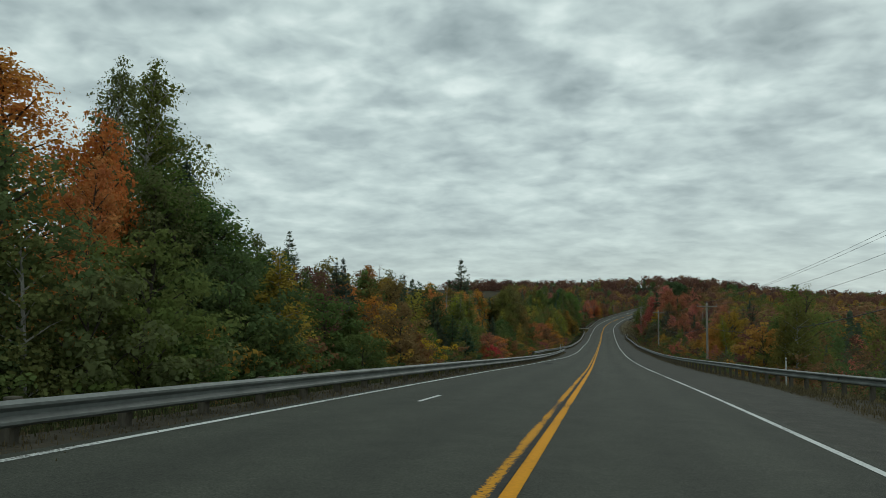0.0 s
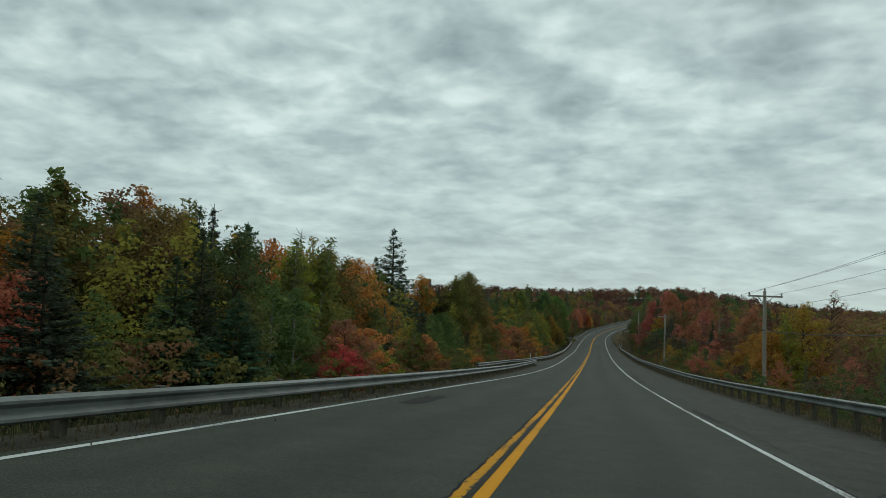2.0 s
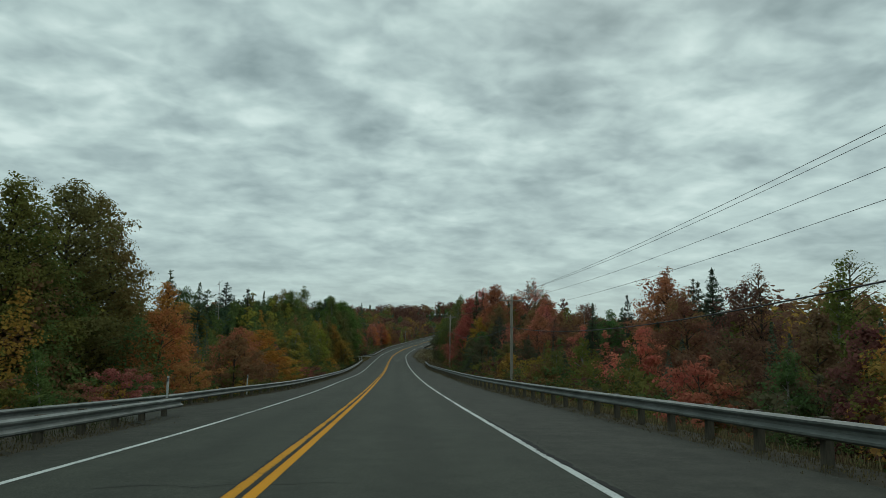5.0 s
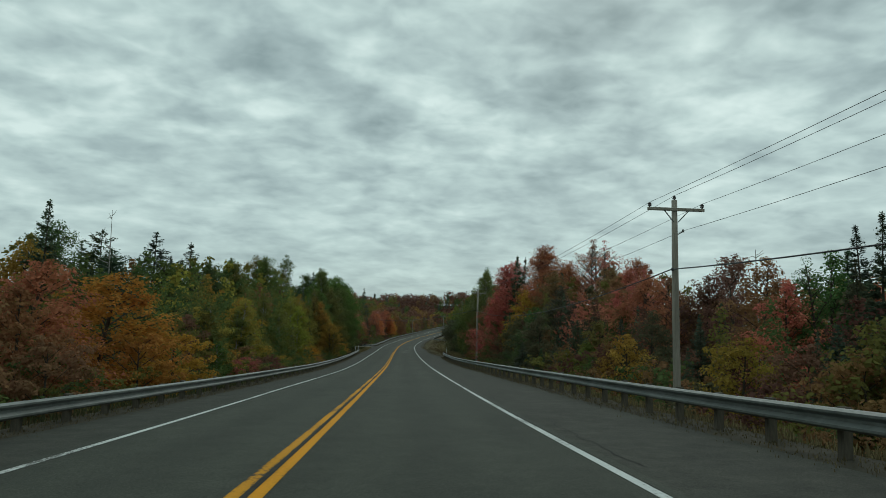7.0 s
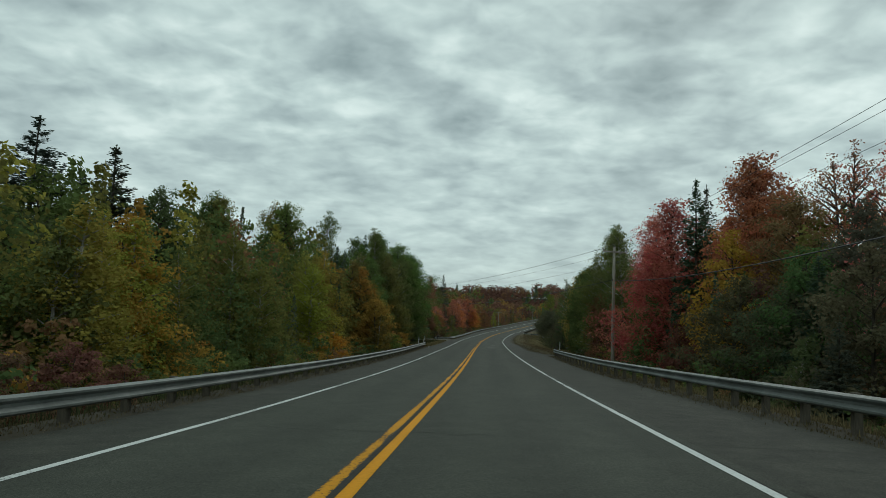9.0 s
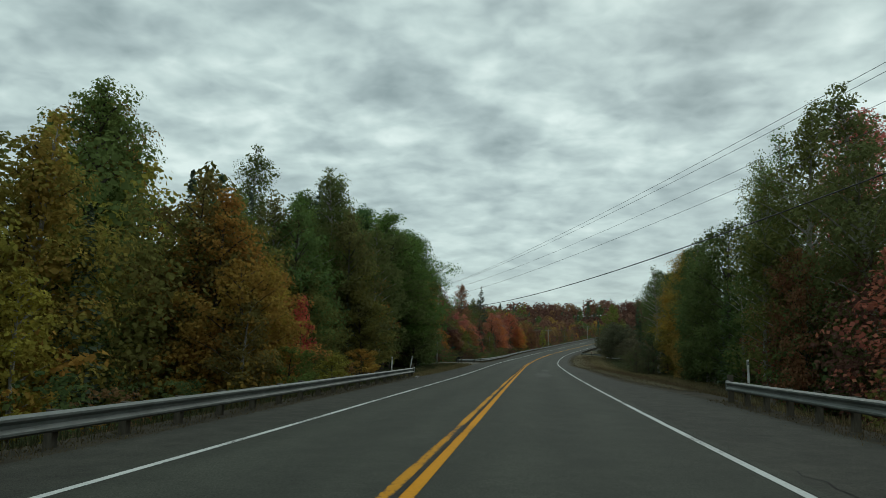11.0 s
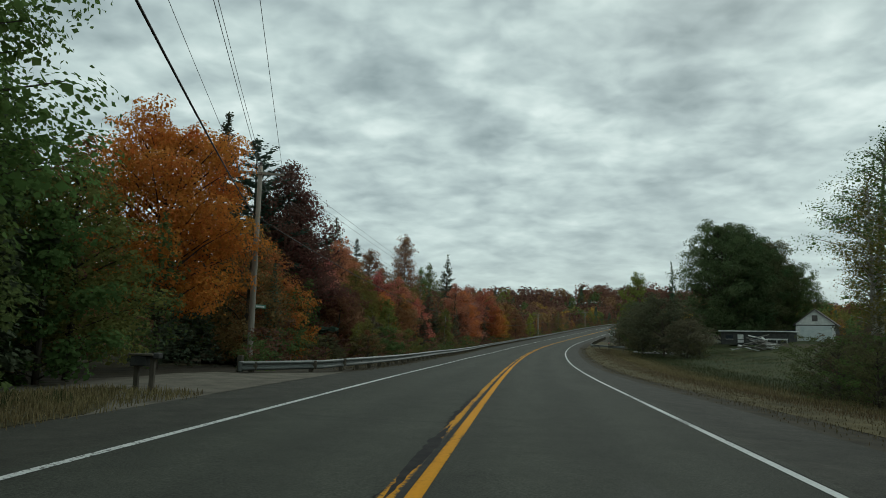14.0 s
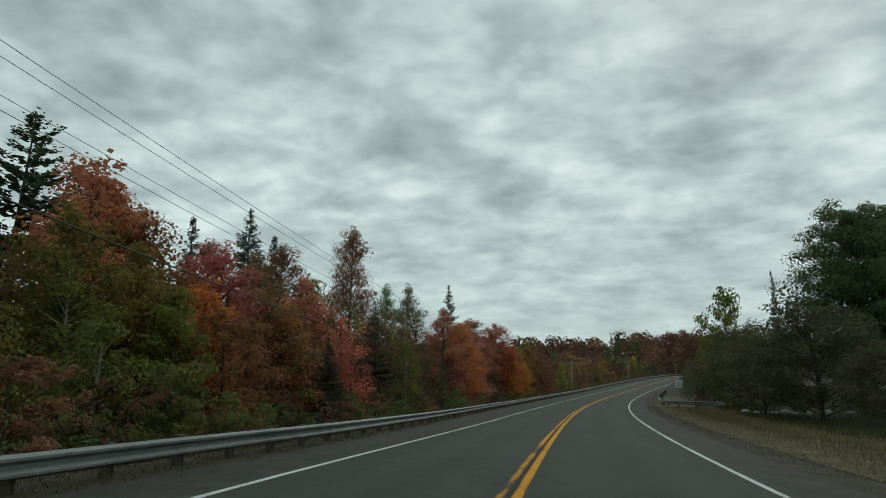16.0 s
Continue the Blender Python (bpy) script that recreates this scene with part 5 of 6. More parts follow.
fill_rows(1, 238, 276, [(16.4, 2.6, 0.4, 1.6, ["bush"]), (18, 2.4, 1.2, 3.2, ["bush"]), (17, 3, 2, 4.5, ["bush"])], {"leaf": ["dark", "dark", "green"], "con": ["spruce"]}, LOW)
fill_rows(1, 276, 313, [(18, 2.4, 1.2, 2.6, ["bush"]), (20.5, 2.4, 2.0, 3.6, ["bush"]), (23.5, 2.6, 2.6, 4.6, ["bush"])], {"leaf": ["dark", "drab", "drab", "plum"], "con": ["spruce"]}, LOW)
fill_rows(1, 402, 610, [(12, 5, 0.5, 0.8, K), (17, 5, 0.7, 1.0, K), (23, 6, 0.8, 1.2, K)], {"leaf": ["drab", "rust", "maroon", "olive"], "con": ["spruce"]}, lambda s: 7.5)
for (what, colour, needles), lots in heap.items():
    v = np.concatenate(lots)
    ob = new(what, fast_mesh(what, v, np.arange(len(v)).reshape(-1, 4), NEEDLE if needles else LEAF))
    ob.color = (*COLOURS[colour][0], 1)
    tagged(ob, f"{COLOURS[colour][1]} {'undergrowth and saplings' if what == 'undergrowth' else 'woodland trees'} behind the roadside edge", "undergrowth" if what == "undergrowth" else "woods", kind="stuff")

# ================= roadside things =================
WHITEBOARD = mat_plain("old_white_paint", (0.42, 0.43, 0.41), (0.62, 0.63, 0.60), 2.5, 0.7)
DARKWALL = mat_plain("dark_siding", (0.03, 0.032, 0.03), (0.07, 0.07, 0.065), 2, 0.8)
ROOFING = mat_plain("grey_shingles", (0.06, 0.055, 0.05), (0.13, 0.12, 0.11), 4, 0.9, 0, 0.5)
TARP = mat_plain("pale_tarp", (0.36, 0.42, 0.42), (0.50, 0.54, 0.52), 1.5, 0.6)
RED = mat_plain("faded_red_paint", (0.25, 0.04, 0.03), (0.38, 0.08, 0.06), 4, 0.6)
SCRAPWOOD = mat_plain("scrap_timber", (0.132, 0.120, 0.102), (0.288, 0.276, 0.252), 3, 0.9, 0, 0.3, (1, 0.2, 1))
GLASS = mat_plain("dark_window", (0.02, 0.025, 0.03), (0.05, 0.055, 0.06), 1, 0.15)
GRASS = mat_leaf("dry_grass", 0.3, 0.4)
STONE = mat_plain("pale_stone", (0.18, 0.18, 0.17), (0.36, 0.35, 0.33), 2, 0.9, 0, 0.6)
CRACK = mat_plain("crack_filler", (0.016, 0.016, 0.015), (0.034, 0.034, 0.032), 6, 0.9)
SEAMTAR = mat_plain("old_sealant", (0.026, 0.026, 0.023), (0.045, 0.045, 0.040), 6, 0.9)
TAR = mat_plain("fresh_tar", (0.012, 0.012, 0.012), (0.030, 0.030, 0.028), 6, 0.9)


def ground_m(s, o, turn=0.0, up=0.0):
    x, y, _ = (float(a) for a in at(s, o))
    z = float(land(np.array([x]), np.array([y]))[0])
    return pose(x, y, z + up, 0, 0, heading(s) + turn)


def marker_post(s, o, height, lean, label):
    p = empty("marker_post", post_m(s, o, 0) @ pose(0, 0, 0, 0, lean, 0))
    tagged(p, label, "marker post", "roadside marker posts")
    bm = bmesh.new()
    box(bm, 0, 0, height / 2 - 0.35, 0.07, 0.045, height + 0.7, 0.008)
    part("stake", bm, WHITEBOARD, p)
    bm = bmesh.new()
    box(bm, 0, -0.028, height - 0.12, 0.055, 0.01, 0.12, 0.003)
    part("reflector", bm, STEEL, p, "small dull reflector plate")


marker_post(115.2, -6.0, 1.2, 0, "pale upright marker stake behind the guardrail")
marker_post(131, -6.7, 1.1, 0, "pale upright marker stake behind the guardrail")
marker_post(245.4, -6.5, 1.25, 0, "pale upright marker stake behind the guardrail")
marker_post(250.6, -6.5, 1.3, 8, "leaning pale marker stake at the guardrail's end")
marker_post(231.9, 8.45, 1.45, 0, "pale upright marker stake at the guardrail's end")
marker_post(37, 9.9, 1.35, 0, "grey stub post standing among the bushes")


def rail_end(s, o, side, top, label):
    e = tagged(empty("rail_terminal", post_m(s, o, 0)), label, "guardrail end", "guardrail ends")
    bm = bmesh.new()
    box(bm, 0.02 * side, 0.12, top - 0.16, 0.10, 0.30, 0.36, 0.03)
    part("buffer", bm, STEEL, e)
    bm = bmesh.new()
    box(bm, 0.2 * side, 0.45, top - 0.35, 0.17, 0.17, 1.1, 0.012)
    part("post", bm, POSTWOOD, e)


rail_end(250.6, float(rail_left(250.6)), -1, 0.56, "bent steel end piece of the guardrail on a timber post")
rail_end(232.6, float(rail_right(232.6)), 1, 0.71, "blunt steel end piece of the guardrail")
rail_end(292.3, float(rail_left(292.4)), -1, 0.33, "boxed steel end piece of the guardrail by the driveway")

# flared rail by the side road
FLARE = lambda s: np.interp(s, [380, 382.5, 385, 387.5, 470], [13.0, 10.4, 8.3, 7.6, 7.6])
guardrail(380.2, 440, FLARE, lambda s: 0.6, 1, "steel guardrail flaring away round the side road")


def curb_board(s, o, turn, length, label):
    bm = bmesh.new()
    box(bm, 0, 0, 0.05, 0.16, length, 0.12, 0.01)
    q = tagged(part("timber", bm, SCRAPWOOD), label, "timber")
    q.matrix_world = post_m(s, o, 0, turn)


curb_board(248.2, -5.55, 3, 1.3, "loose pale timber lying under the rail's end")


def mailbox_stand(s, o):
    """Two posts with a board across, as stands by the driveway."""
    e = tagged(empty("mailbox_stand", ground_m(s, o, 10)), "weathered wooden mailbox stand with a flat board top", "mailbox stand")
    for x in (-0.17, 0.17):
        bm = bmesh.new()
        box(bm, x, 0, 0.1, 0.10, 0.10, 1.4, 0.008)
        part("post", bm, POSTWOOD, e)
    bm = bmesh.new()
    box(bm, -0.04, 0, 0.82, 0.52, 0.40, 0.04, 0.008)
    part("board", bm, POSTWOOD, e)
    bm = bmesh.new()
    box(bm, -0.10, 0, 0.68, 0.34, 0.34, 0.22, 0.02)
    part("box", bm, DARKWALL, e, "dark newspaper box hung under the board")
    bm = bmesh.new()
    box(bm, 0.26, 0, 0.80, 0.15, 0.28, 0.14, 0.03)
    part("crate", bm, DARKWALL, e, "small dark box at the board's end")


mailbox_stand(284.6, -7.3)


def mailbox(s, o):
    e = tagged(empty("mailbox", ground_m(s, o, 0)), "small white mailbox with a red flank on a post", "mailbox")
    bm = bmesh.new()
    box(bm, 0, 0, 0.3, 0.1, 0.1, 1.5, 0.008)
    part("post", bm, POSTWOOD, e)
    bm = bmesh.new()
    box(bm, 0, 0, 1.13, 0.24, 0.52, 0.12, 0.02)
    tube(bm, [(0, -0.26, 1.19), (0, 0.26, 1.19)], [0.12, 0.12], 12)
    part("box", bm, WHITEBOARD, e)
    bm = bmesh.new()
    box(bm, 0, -0.275, 1.16, 0.2, 0.015, 0.2, 0.01)
    part("door", bm, RED, e, "faded red door")
    bm = bmesh.new()
    box(bm, 0.13, -0.05, 1.25, 0.012, 0.04, 0.18, 0.003)
    part("flag", bm, RED, e, "little red flag")


mailbox(382, 10.5)


def road_sign(s, o, up, size, label):
    e = tagged(empty("road_sign", post_m(s, o, 0)), label, "road sign")
    bm = bmesh.new()
    box(bm, 0, 0.03, up / 2 - 0.3, 0.06, 0.05, up + 0.8, 0.006)
    part("post", bm, STEEL, e)
    bm = bmesh.new()
    box(bm, 0, -0.02, up - size / 2, size, 0.02, size, 0.006)
    part("panel", bm, WHITEBOARD, e, "white square panel")
    for k in (-0.25, 0.0, 0.25):
        bm = bmesh.new()
        box(bm, 0, -0.036, up - size / 2 + k * size, size * 0.7, 0.006, size * 0.09)
        part("bar", bm, DARKWALL, e, "dark bar of small lettering")


road_sign(427, 10.3, 2.4, 1.1, "white square roadside sign with dark bars on a post")


def street_sign():
    """The small green name plate on the pole by the driveway."""
    e = tagged(empty("street_sign", post_m(303.2, -12.85, 2.7, 60)), "small green street name plate on the pole", "street sign")
    bm = bmesh.new()
    box(bm, 0.38, 0, 0, 0.72, 0.015, 0.2, 0.004)
    part("plate", bm, mat_plain("sign_green", (0.03, 0.14, 0.08), (0.05, 0.18, 0.10), 2, 0.5), e)
    bm = bmesh.new()
    box(bm, 0.38, -0.011, 0, 0.52, 0.005, 0.09)
    part("bar", bm, WHITEBOARD, e, "pale bar of lettering")


street_sign()

# ================= paving details =================
def patch(s, o, ls, lo, mat, label, seed, up=0.005):
    """A ragged stain or repair lying on the road."""
    rng = np.random.default_rng(seed)
    n = 26
    v = [at(s, o, up)]
    for k in range(n):
        a = 2 * math.pi * k / n
        q = 1 + rng.normal(0, 0.13)
        v.append(at(s + ls * q * math.cos(a) * abs(math.cos(a)) ** -0.3, o + lo * q * math.sin(a) * abs(math.sin(a) + 1e-6) ** -0.3, up))
    f = [(0, 1 + k, 1 + (k + 1) % n) for k in range(n)]
    tagged(mesh_ob("road_patch", v, f, mat), label, "road patch", kind="structure")


patch(53.6, -3.3, 2.0, 0.30, TAR, "dark tar patch on the oncoming lane", 1)
patch(85.5, 4.62, 2.2, 0.22, TAR, "dark broken asphalt beside the edge line", 2)
patch(93, 4.75, 3.0, 0.16, TAR, "dark broken asphalt beside the edge line", 3)
patch(58, 4.6, 2.5, 0.14, TAR, "dark broken asphalt beside the edge line", 4)


def seam(s0, s1, o0, o1, rough, mat, label, seed, up=0.0085):
    """A tarred joint with broken edges running along the road between two offsets."""
    rng = np.random.default_rng(seed)
    ss = np.arange(s0, s1, 0.16)
    n = len(ss)
    slow = np.interp(ss, np.arange(s0, s1 + 2, 1.3), rng.normal(0, 1, len(np.arange(s0, s1 + 2, 1.3))))
    a = o0 + rough * (0.6 * slow + rng.normal(0, 0.7, n))
    b = o1 + rough * (0.5 * slow[::-1] + rng.normal(0, 0.6, n))
    taper = np.clip(np.minimum(ss - s0, s1 - ss) / 2.0, 0.03, 1)
    mid = (a + b) / 2
    a, b = mid - (mid - np.minimum(a, b)) * taper, mid + (np.maximum(a, b) - mid) * taper
    v = np.concatenate([np.stack(at(ss, a, np.full(n, up)), -1), np.stack(at(ss, b, np.full(n, up)), -1)])
    tagged(mesh_ob("road_patch", v, [(k, n + k, n + k + 1, k + 1) for k in range(n - 1)], mat), label, "road patch", kind="structure")


seam(-10, 400, -0.030, 0.040, 0.006, SEAMTAR, "dark sealed joint between the two centre lines", 21)
seam(257, 277, -0.235, -0.135, 0.03, TAR, "broken tar joint eating into the old centre line", 22)
seam(276.2, 282, -0.20, -0.035, 0.02, TAR, "broad tar repair over the old centre line", 23)
seam(281, 290, -0.24, -0.14, 0.03, TAR, "broken tar joint eating into the old centre line", 24)
seam(36, 60, -0.20, -0.165, 0.02, TAR, "ragged worn edge of the old centre line", 25)
seam(84, 122, -0.215, -0.18, 0.012, SEAMTAR, "ragged worn edge of the old centre line", 26)
seam(20, 62, 4.335, 4.37, 0.02, TAR, "broken dark crack along the edge line", 27)
seam(62, 112, 4.325, 4.42, 0.035, TAR, "broken dark crack along the edge line", 28)
seam(112, 232, 4.33, 4.35, 0.014, SEAMTAR, "dark crack along the edge line", 29)
seam(240, 330, 4.335, 4.36, 0.014, SEAMTAR, "dark crack along the edge line", 30)


def cracks(runs, label):
    """Thin tarry cracks in the paving."""
    rng = np.random.default_rng(8)
    v, f = [], []
    for s0, o0, s1, o1 in runs:
        n = max(4, int(math.hypot(s1 - s0, o1 - o0) / 0.35))
        for k in range(n + 1):
            u = k / n
            s, o = s0 + (s1 - s0) * u, o0 + (o1 - o0) * u
            j = rng.normal(0, 0.06, 2)
            w = 0.007 + 0.008 * rng.random()
            d = math.hypot(s1 - s0, o1 - o0)
            nx, ny = (o1 - o0) / d, -(s1 - s0) / d
            v += [at(s + j[0] + nx * w, o + j[1] + ny * w, 0.005), at(s + j[0] - nx * w, o + j[1] - ny * w, 0.005)]
            if k:
                b = len(v)
                f.append((b - 4, b - 3, b - 1, b - 2))
    ob = mesh_ob("cracks", v, f, CRACK)
    tagged(ob, label, "cracks", kind="stuff")


rng_c = random.Random(12)
RUNS = []
for s in np.arange(20, 330, 7.5):
    if rng_c.random() < 0.75:
        o = rng_c.uniform(4.6, 5.4)
        RUNS.append((s, o, s + rng_c.uniform(-0.6, 0.6), o + rng_c.uniform(1.0, 2.4)))
for s in np.arange(16, 240, 11.0):
    o = rng_c.uniform(4.55, 4.8)
    RUNS.append((s, o, s + rng_c.uniform(3, 8), o + rng_c.uniform(-0.03, 0.08)))
for s in np.arange(100, 300, 26.0):
    o = rng_c.uniform(0.5, 3.5)
    RUNS.append((s, -rng_c.uniform(0.4, 3.0), s + rng_c.uniform(-0.5, 0.5), o))
cracks(RUNS, "thin dark cracks across the shoulder and lanes")


# driveway mouth on the oncoming side
for s_list, lines in ((np.arange(285.0, 291.6, 0.6), (-21, -17, -14, -12, -10.5, -9, -8, -7, -5.8)), (np.arange(280.0, 296.1, 0.8), (lambda s: -5.8 - 2.4 * np.minimum(smooth(280, 286, s), smooth(296, 291, s)), -5.8))):
    tagged(strip("pavement", s_list, lines, [lambda s, o: verge(s, o) + (0.022 if len(s_list) > 14 else 0.03)] * len(lines), DRIVE), "pale gravelly mouth of a driveway", "driveway", kind="structure")
# lawn and track beside the yard
S_YARD = S_ALL[(S_ALL > 261) & (S_ALL < 423)]
tagged(strip("ground", S_YARD, [lambda s, k=k: edge_r(s) + k for k in (8, 10, 13, 16, 20, 26, 33, 42)], [lambda s, o: verge(s, o) + 0.03] * 8, LAWN), "rough mown grass of a roadside yard", "lawn", kind="structure")


# ================= yard =================
def shed(s, o, turn):
    e = tagged(empty("shed", ground_m(s, o, turn)), "small white gabled shed with a pale tarp door", "shed")
    w, d, eave, peak = 5.2, 6.5, 2.9, 5.0
    for x in (-w / 2, w / 2):
        bm = bmesh.new()
        box(bm, x, d / 2, eave / 2 - 0.2, 0.12, d, eave + 0.4)
        part("side_wall", bm, DARKWALL, e, "dark side wall")
    for y in (0.0, d):
        bm = bmesh.new()
        pts = [(-w / 2, -0.4), (w / 2, -0.4), (w / 2, eave), (0, peak), (-w / 2, eave)]
        a = [bm.verts.new((x, y - 0.06, z)) for x, z in pts]
        b = [bm.verts.new((x, y + 0.06, z)) for x, z in pts]
        bm.faces.new(a)
        bm.faces.new(b[::-1])
        for k in range(5):
            bm.faces.new((a[k], b[k], b[(k + 1) % 5], a[(k + 1) % 5]))
        part("gable_wall", bm, WHITEBOARD, e, "white gable wall")
    for sd in (-1, 1):
        bm = bmesh.new()
        q = [(sd * (w / 2 + 0.35), eave - 0.28), (0, peak + 0.02), (0, peak + 0.16), (sd * (w / 2 + 0.35), eave - 0.14)]
        a = [bm.verts.new((x, -0.35, z)) for x, z in q]
        b = [bm.verts.new((x, d + 0.35, z)) for x, z in q]
        bm.faces.new(a)
        bm.faces.new(b[::-1])
        for k in range(4):
            bm.faces.new((a[k], b[k], b[(k + 1) % 4], a[(k + 1) % 4]))
        part("roof", bm, ROOFING, e, "grey shingled roof slope")
    bm = bmesh.new()
    box(bm, 0.1, -0.1, 1.2, 4.2, 0.06, 2.7, 0.02)
    part("door", bm, TARP, e, "pale tarp hung over the opening")
    bm = bmesh.new()
    box(bm, 0, -0.09, 3.75, 0.75, 0.05, 0.9, 0.01)
    part("vent", bm, ROOFING, e, "dark gable vent")
    bm = bmesh.new()
    box(bm, 0, -0.1, 2.72, w, 0.05, 0.14, 0.01)
    part("trim", bm, DARKWALL, e)
    bm = bmesh.new()
    box(bm, -w / 2 - 0.9, 2.0, 1.0, 1.5, 2.6, 2.0, 0.05)
    part("lean_to", bm, DARKWALL, e, "dark lean-to")


def trailer(s0, o0, s1, o1):
    x0, y0, _ = at(s0, o0)
    x1, y1, _ = at(s1, o1)
    ln = math.hypot(x1 - x0, y1 - y0)
    z = float(land(np.array([(x0 + x1) / 2]), np.array([(y0 + y1) / 2]))[0])
    e = tagged(empty("mobile_home", pose(float(x0), float(y0), z, 0, 0, math.degrees(math.atan2(y1 - y0, x1 - x0))) @ Matrix.Diagonal((1, 1, 0.74, 1))), "long low dark mobile home with a white roof edge", "mobile home")
    bm = bmesh.new()
    box(bm, ln / 2, 1.6, 1.35, ln, 3.2, 2.7, 0.04)
    part("body", bm, DARKWALL, e)
    bm = bmesh.new()
    box(bm, ln / 2, 1.6, 2.83, ln + 0.5, 3.7, 0.24, 0.05)
    part("roof", bm, WHITEBOARD, e, "white roof with a pale edge")
    for x, wd, z0, ht, m in ((ln * 0.31, 0.9, 1.7, 0.9, WHITEBOARD), (ln * 0.31, 0.9, 0.8, 0.5, WHITEBOARD), (ln * 0.55, 1.2, 1.6, 0.9, GLASS), (ln * 0.14, 1.1, 1.6, 0.8, GLASS)):
        bm = bmesh.new()
        box(bm, x, -0.03, z0, wd, 0.07, ht, 0.01)
        w = part("window", bm, m, e)
        bm = bmesh.new()
        box(bm, x, -0.06, z0 - ht / 2 - 0.04, wd + 0.12, 0.08, 0.07, 0.005)
        part("sill", bm, WHITEBOARD, w)
    bm = bmesh.new()
    box(bm, ln * 0.84, -0.06, 1.25, ln * 0.30, 0.10, 0.30, 0.01)
    part("rail", bm, WHITEBOARD, e, "pale porch rail")
    for x in (0.7, 0.84, 0.98):
        bm = bmesh.new()
        box(bm, ln * x, -0.06, 0.6, 0.09, 0.09, 1.2)
        part("rail_post", bm, WHITEBOARD, e)


def scrap_heap(s, o):
    rng = np.random.default_rng(44)
    m = ground_m(s, o)
    for k in range(64):
        bm = bmesh.new()
        ln = rng.uniform(0.8, 3.0)
        box(bm, 0, 0, 0, ln, rng.uniform(0.12, 0.4), rng.uniform(0.03, 0.1), 0.008)
        q = tagged(part("scrap_board", bm, SCRAPWOOD if rng.random() < 0.85 else WHITEBOARD), "pale scrap board thrown on a heap in the yard", "scrap board", "scrap heap")
        u = rng.normal(0, 1, 2)
        hgt = max(0.08, 2.0 - 0.9 * abs(u[0] + 0.4) - 0.35 * abs(u[1])) * rng.uniform(0.15, 1.0)
        q.matrix_world = m @ pose(u[0] * 1.5, u[1] * 0.9, hgt, rng.uniform(-25, 25), rng.uniform(-18, 18), rng.uniform(0, 180))


shed(381.0, 40.6, -22)
trailer(383.8, 27.7, 377.5, 36.0)
scrap_heap(364.5, 29.8)
plant("oak", "deep", 397, 30.2, 21.8, "yard trees", 0.95)
plant("oak", "deep", 399, 34.0, 20.6, "yard trees", 0.85)
plant("oak", "deep", 400, 37.6, 18.8, "yard trees", 0.85)
plant("oak", "deep", 402, 42.6, 15.0, "yard trees", 0.9)
plant("apple", "drab", 365, 17.2, 7.4, "yard trees", 1.25)
plant("apple", "drab", 357, 18.9, 4.4, "yard trees", 1.2)
plant("apple", "drab", 374, 15.2, 6.4, "yard trees", 0.9)
plant("apple", "drab", 389, 15.5, 7.6, "yard trees", 0.8)
plant("low_maple", "olive", 397.2, 15.8, 13.6, "yard trees", 0.8)
plant("spruce", "spruce", 403.4, 22.7, 16.3, "yard trees", 0.6)
for s, o, top in ((396, 12.5, 3.5), (402, 14, 5.0), (408, 13, 4.0), (355, 20, 2.2), (378, 19, 3.0)):
    plant("thicket", "drab", s, o, top, "yard bushes")


def boulder(s, o, size, seed):
    rng = np.random.default_rng(seed)
    bm = bmesh.new()
    bmesh.ops.create_icosphere(bm, subdivisions=2, radius=size)
    for v in bm.verts:
        v.co *= 1 + rng.normal(0, 0.09)
        v.co.z *= 0.65
    q = tagged(part("boulder", bm, STONE), "pale rough field stone lying in the grass", "boulder", "field stones")
    q.matrix_world = ground_m(s, o, float(rng.uniform(0, 360)), size * 0.3)


for k, (s, o) in enumerate([(378, 15.2), (377, 15.8), (376, 16.3), (375.5, 17.0), (374, 17.4), (373, 18.1), (379.5, 14.5), (371, 19.0), (369, 20.2)]):
    boulder(s, o, 0.28 + 0.05 * (k % 4), 60 + k)


# ================= grass =================
def grass(name, spots, colour, label, height, spread=0.10):
    """Tufts of blades; spots are s, o pairs."""
    rng = np.random.default_rng(len(spots) + 5)
    S, O = np.array(spots).T
    X, Y, Zr = at(S, O)
    Z = Zr + verge(S, O)
    per = 7
    n = len(S) * per
    bx, by, bz = (np.repeat(q, per) for q in (X, Y, Z))
    bx, by = bx + rng.normal(0, spread, n), by + rng.normal(0, spread, n)
    a = rng.uniform(0, 2 * np.pi, n)
    hh = height * rng.uniform(0.4, 1.2, n)
    ln = rng.normal(0, 0.35, n) * hh
    w = rng.uniform(0.006, 0.016, n)
    dx, dy = np.cos(a), np.sin(a)
    v = np.stack([np.stack([bx - dy * w, by + dx * w, bz - 0.03], -1), np.stack([bx + dy * w, by - dx * w, bz - 0.03], -1), np.stack([bx + dx * ln + dy * w * 0.4, by + dy * ln - dx * w * 0.4, bz + hh], -1), np.stack([bx + dx * ln - dy * w * 0.4, by + dy * ln + dx * w * 0.4, bz + hh * 0.97], -1)], 1).reshape(-1, 3)
    ob = new(name, fast_mesh(name, v, np.arange(4 * n).reshape(n, 4), GRASS))
    ob.color = (*colour, 1)
    tagged(ob, label, "grass", kind="stuff")


rg = np.random.default_rng(77)
def scatter(n, s0, s1, fo, lo, hi):
    s = rg.uniform(s0, s1, n)
    return list(zip(s, fo(s) + rg.uniform(lo, hi, n)))


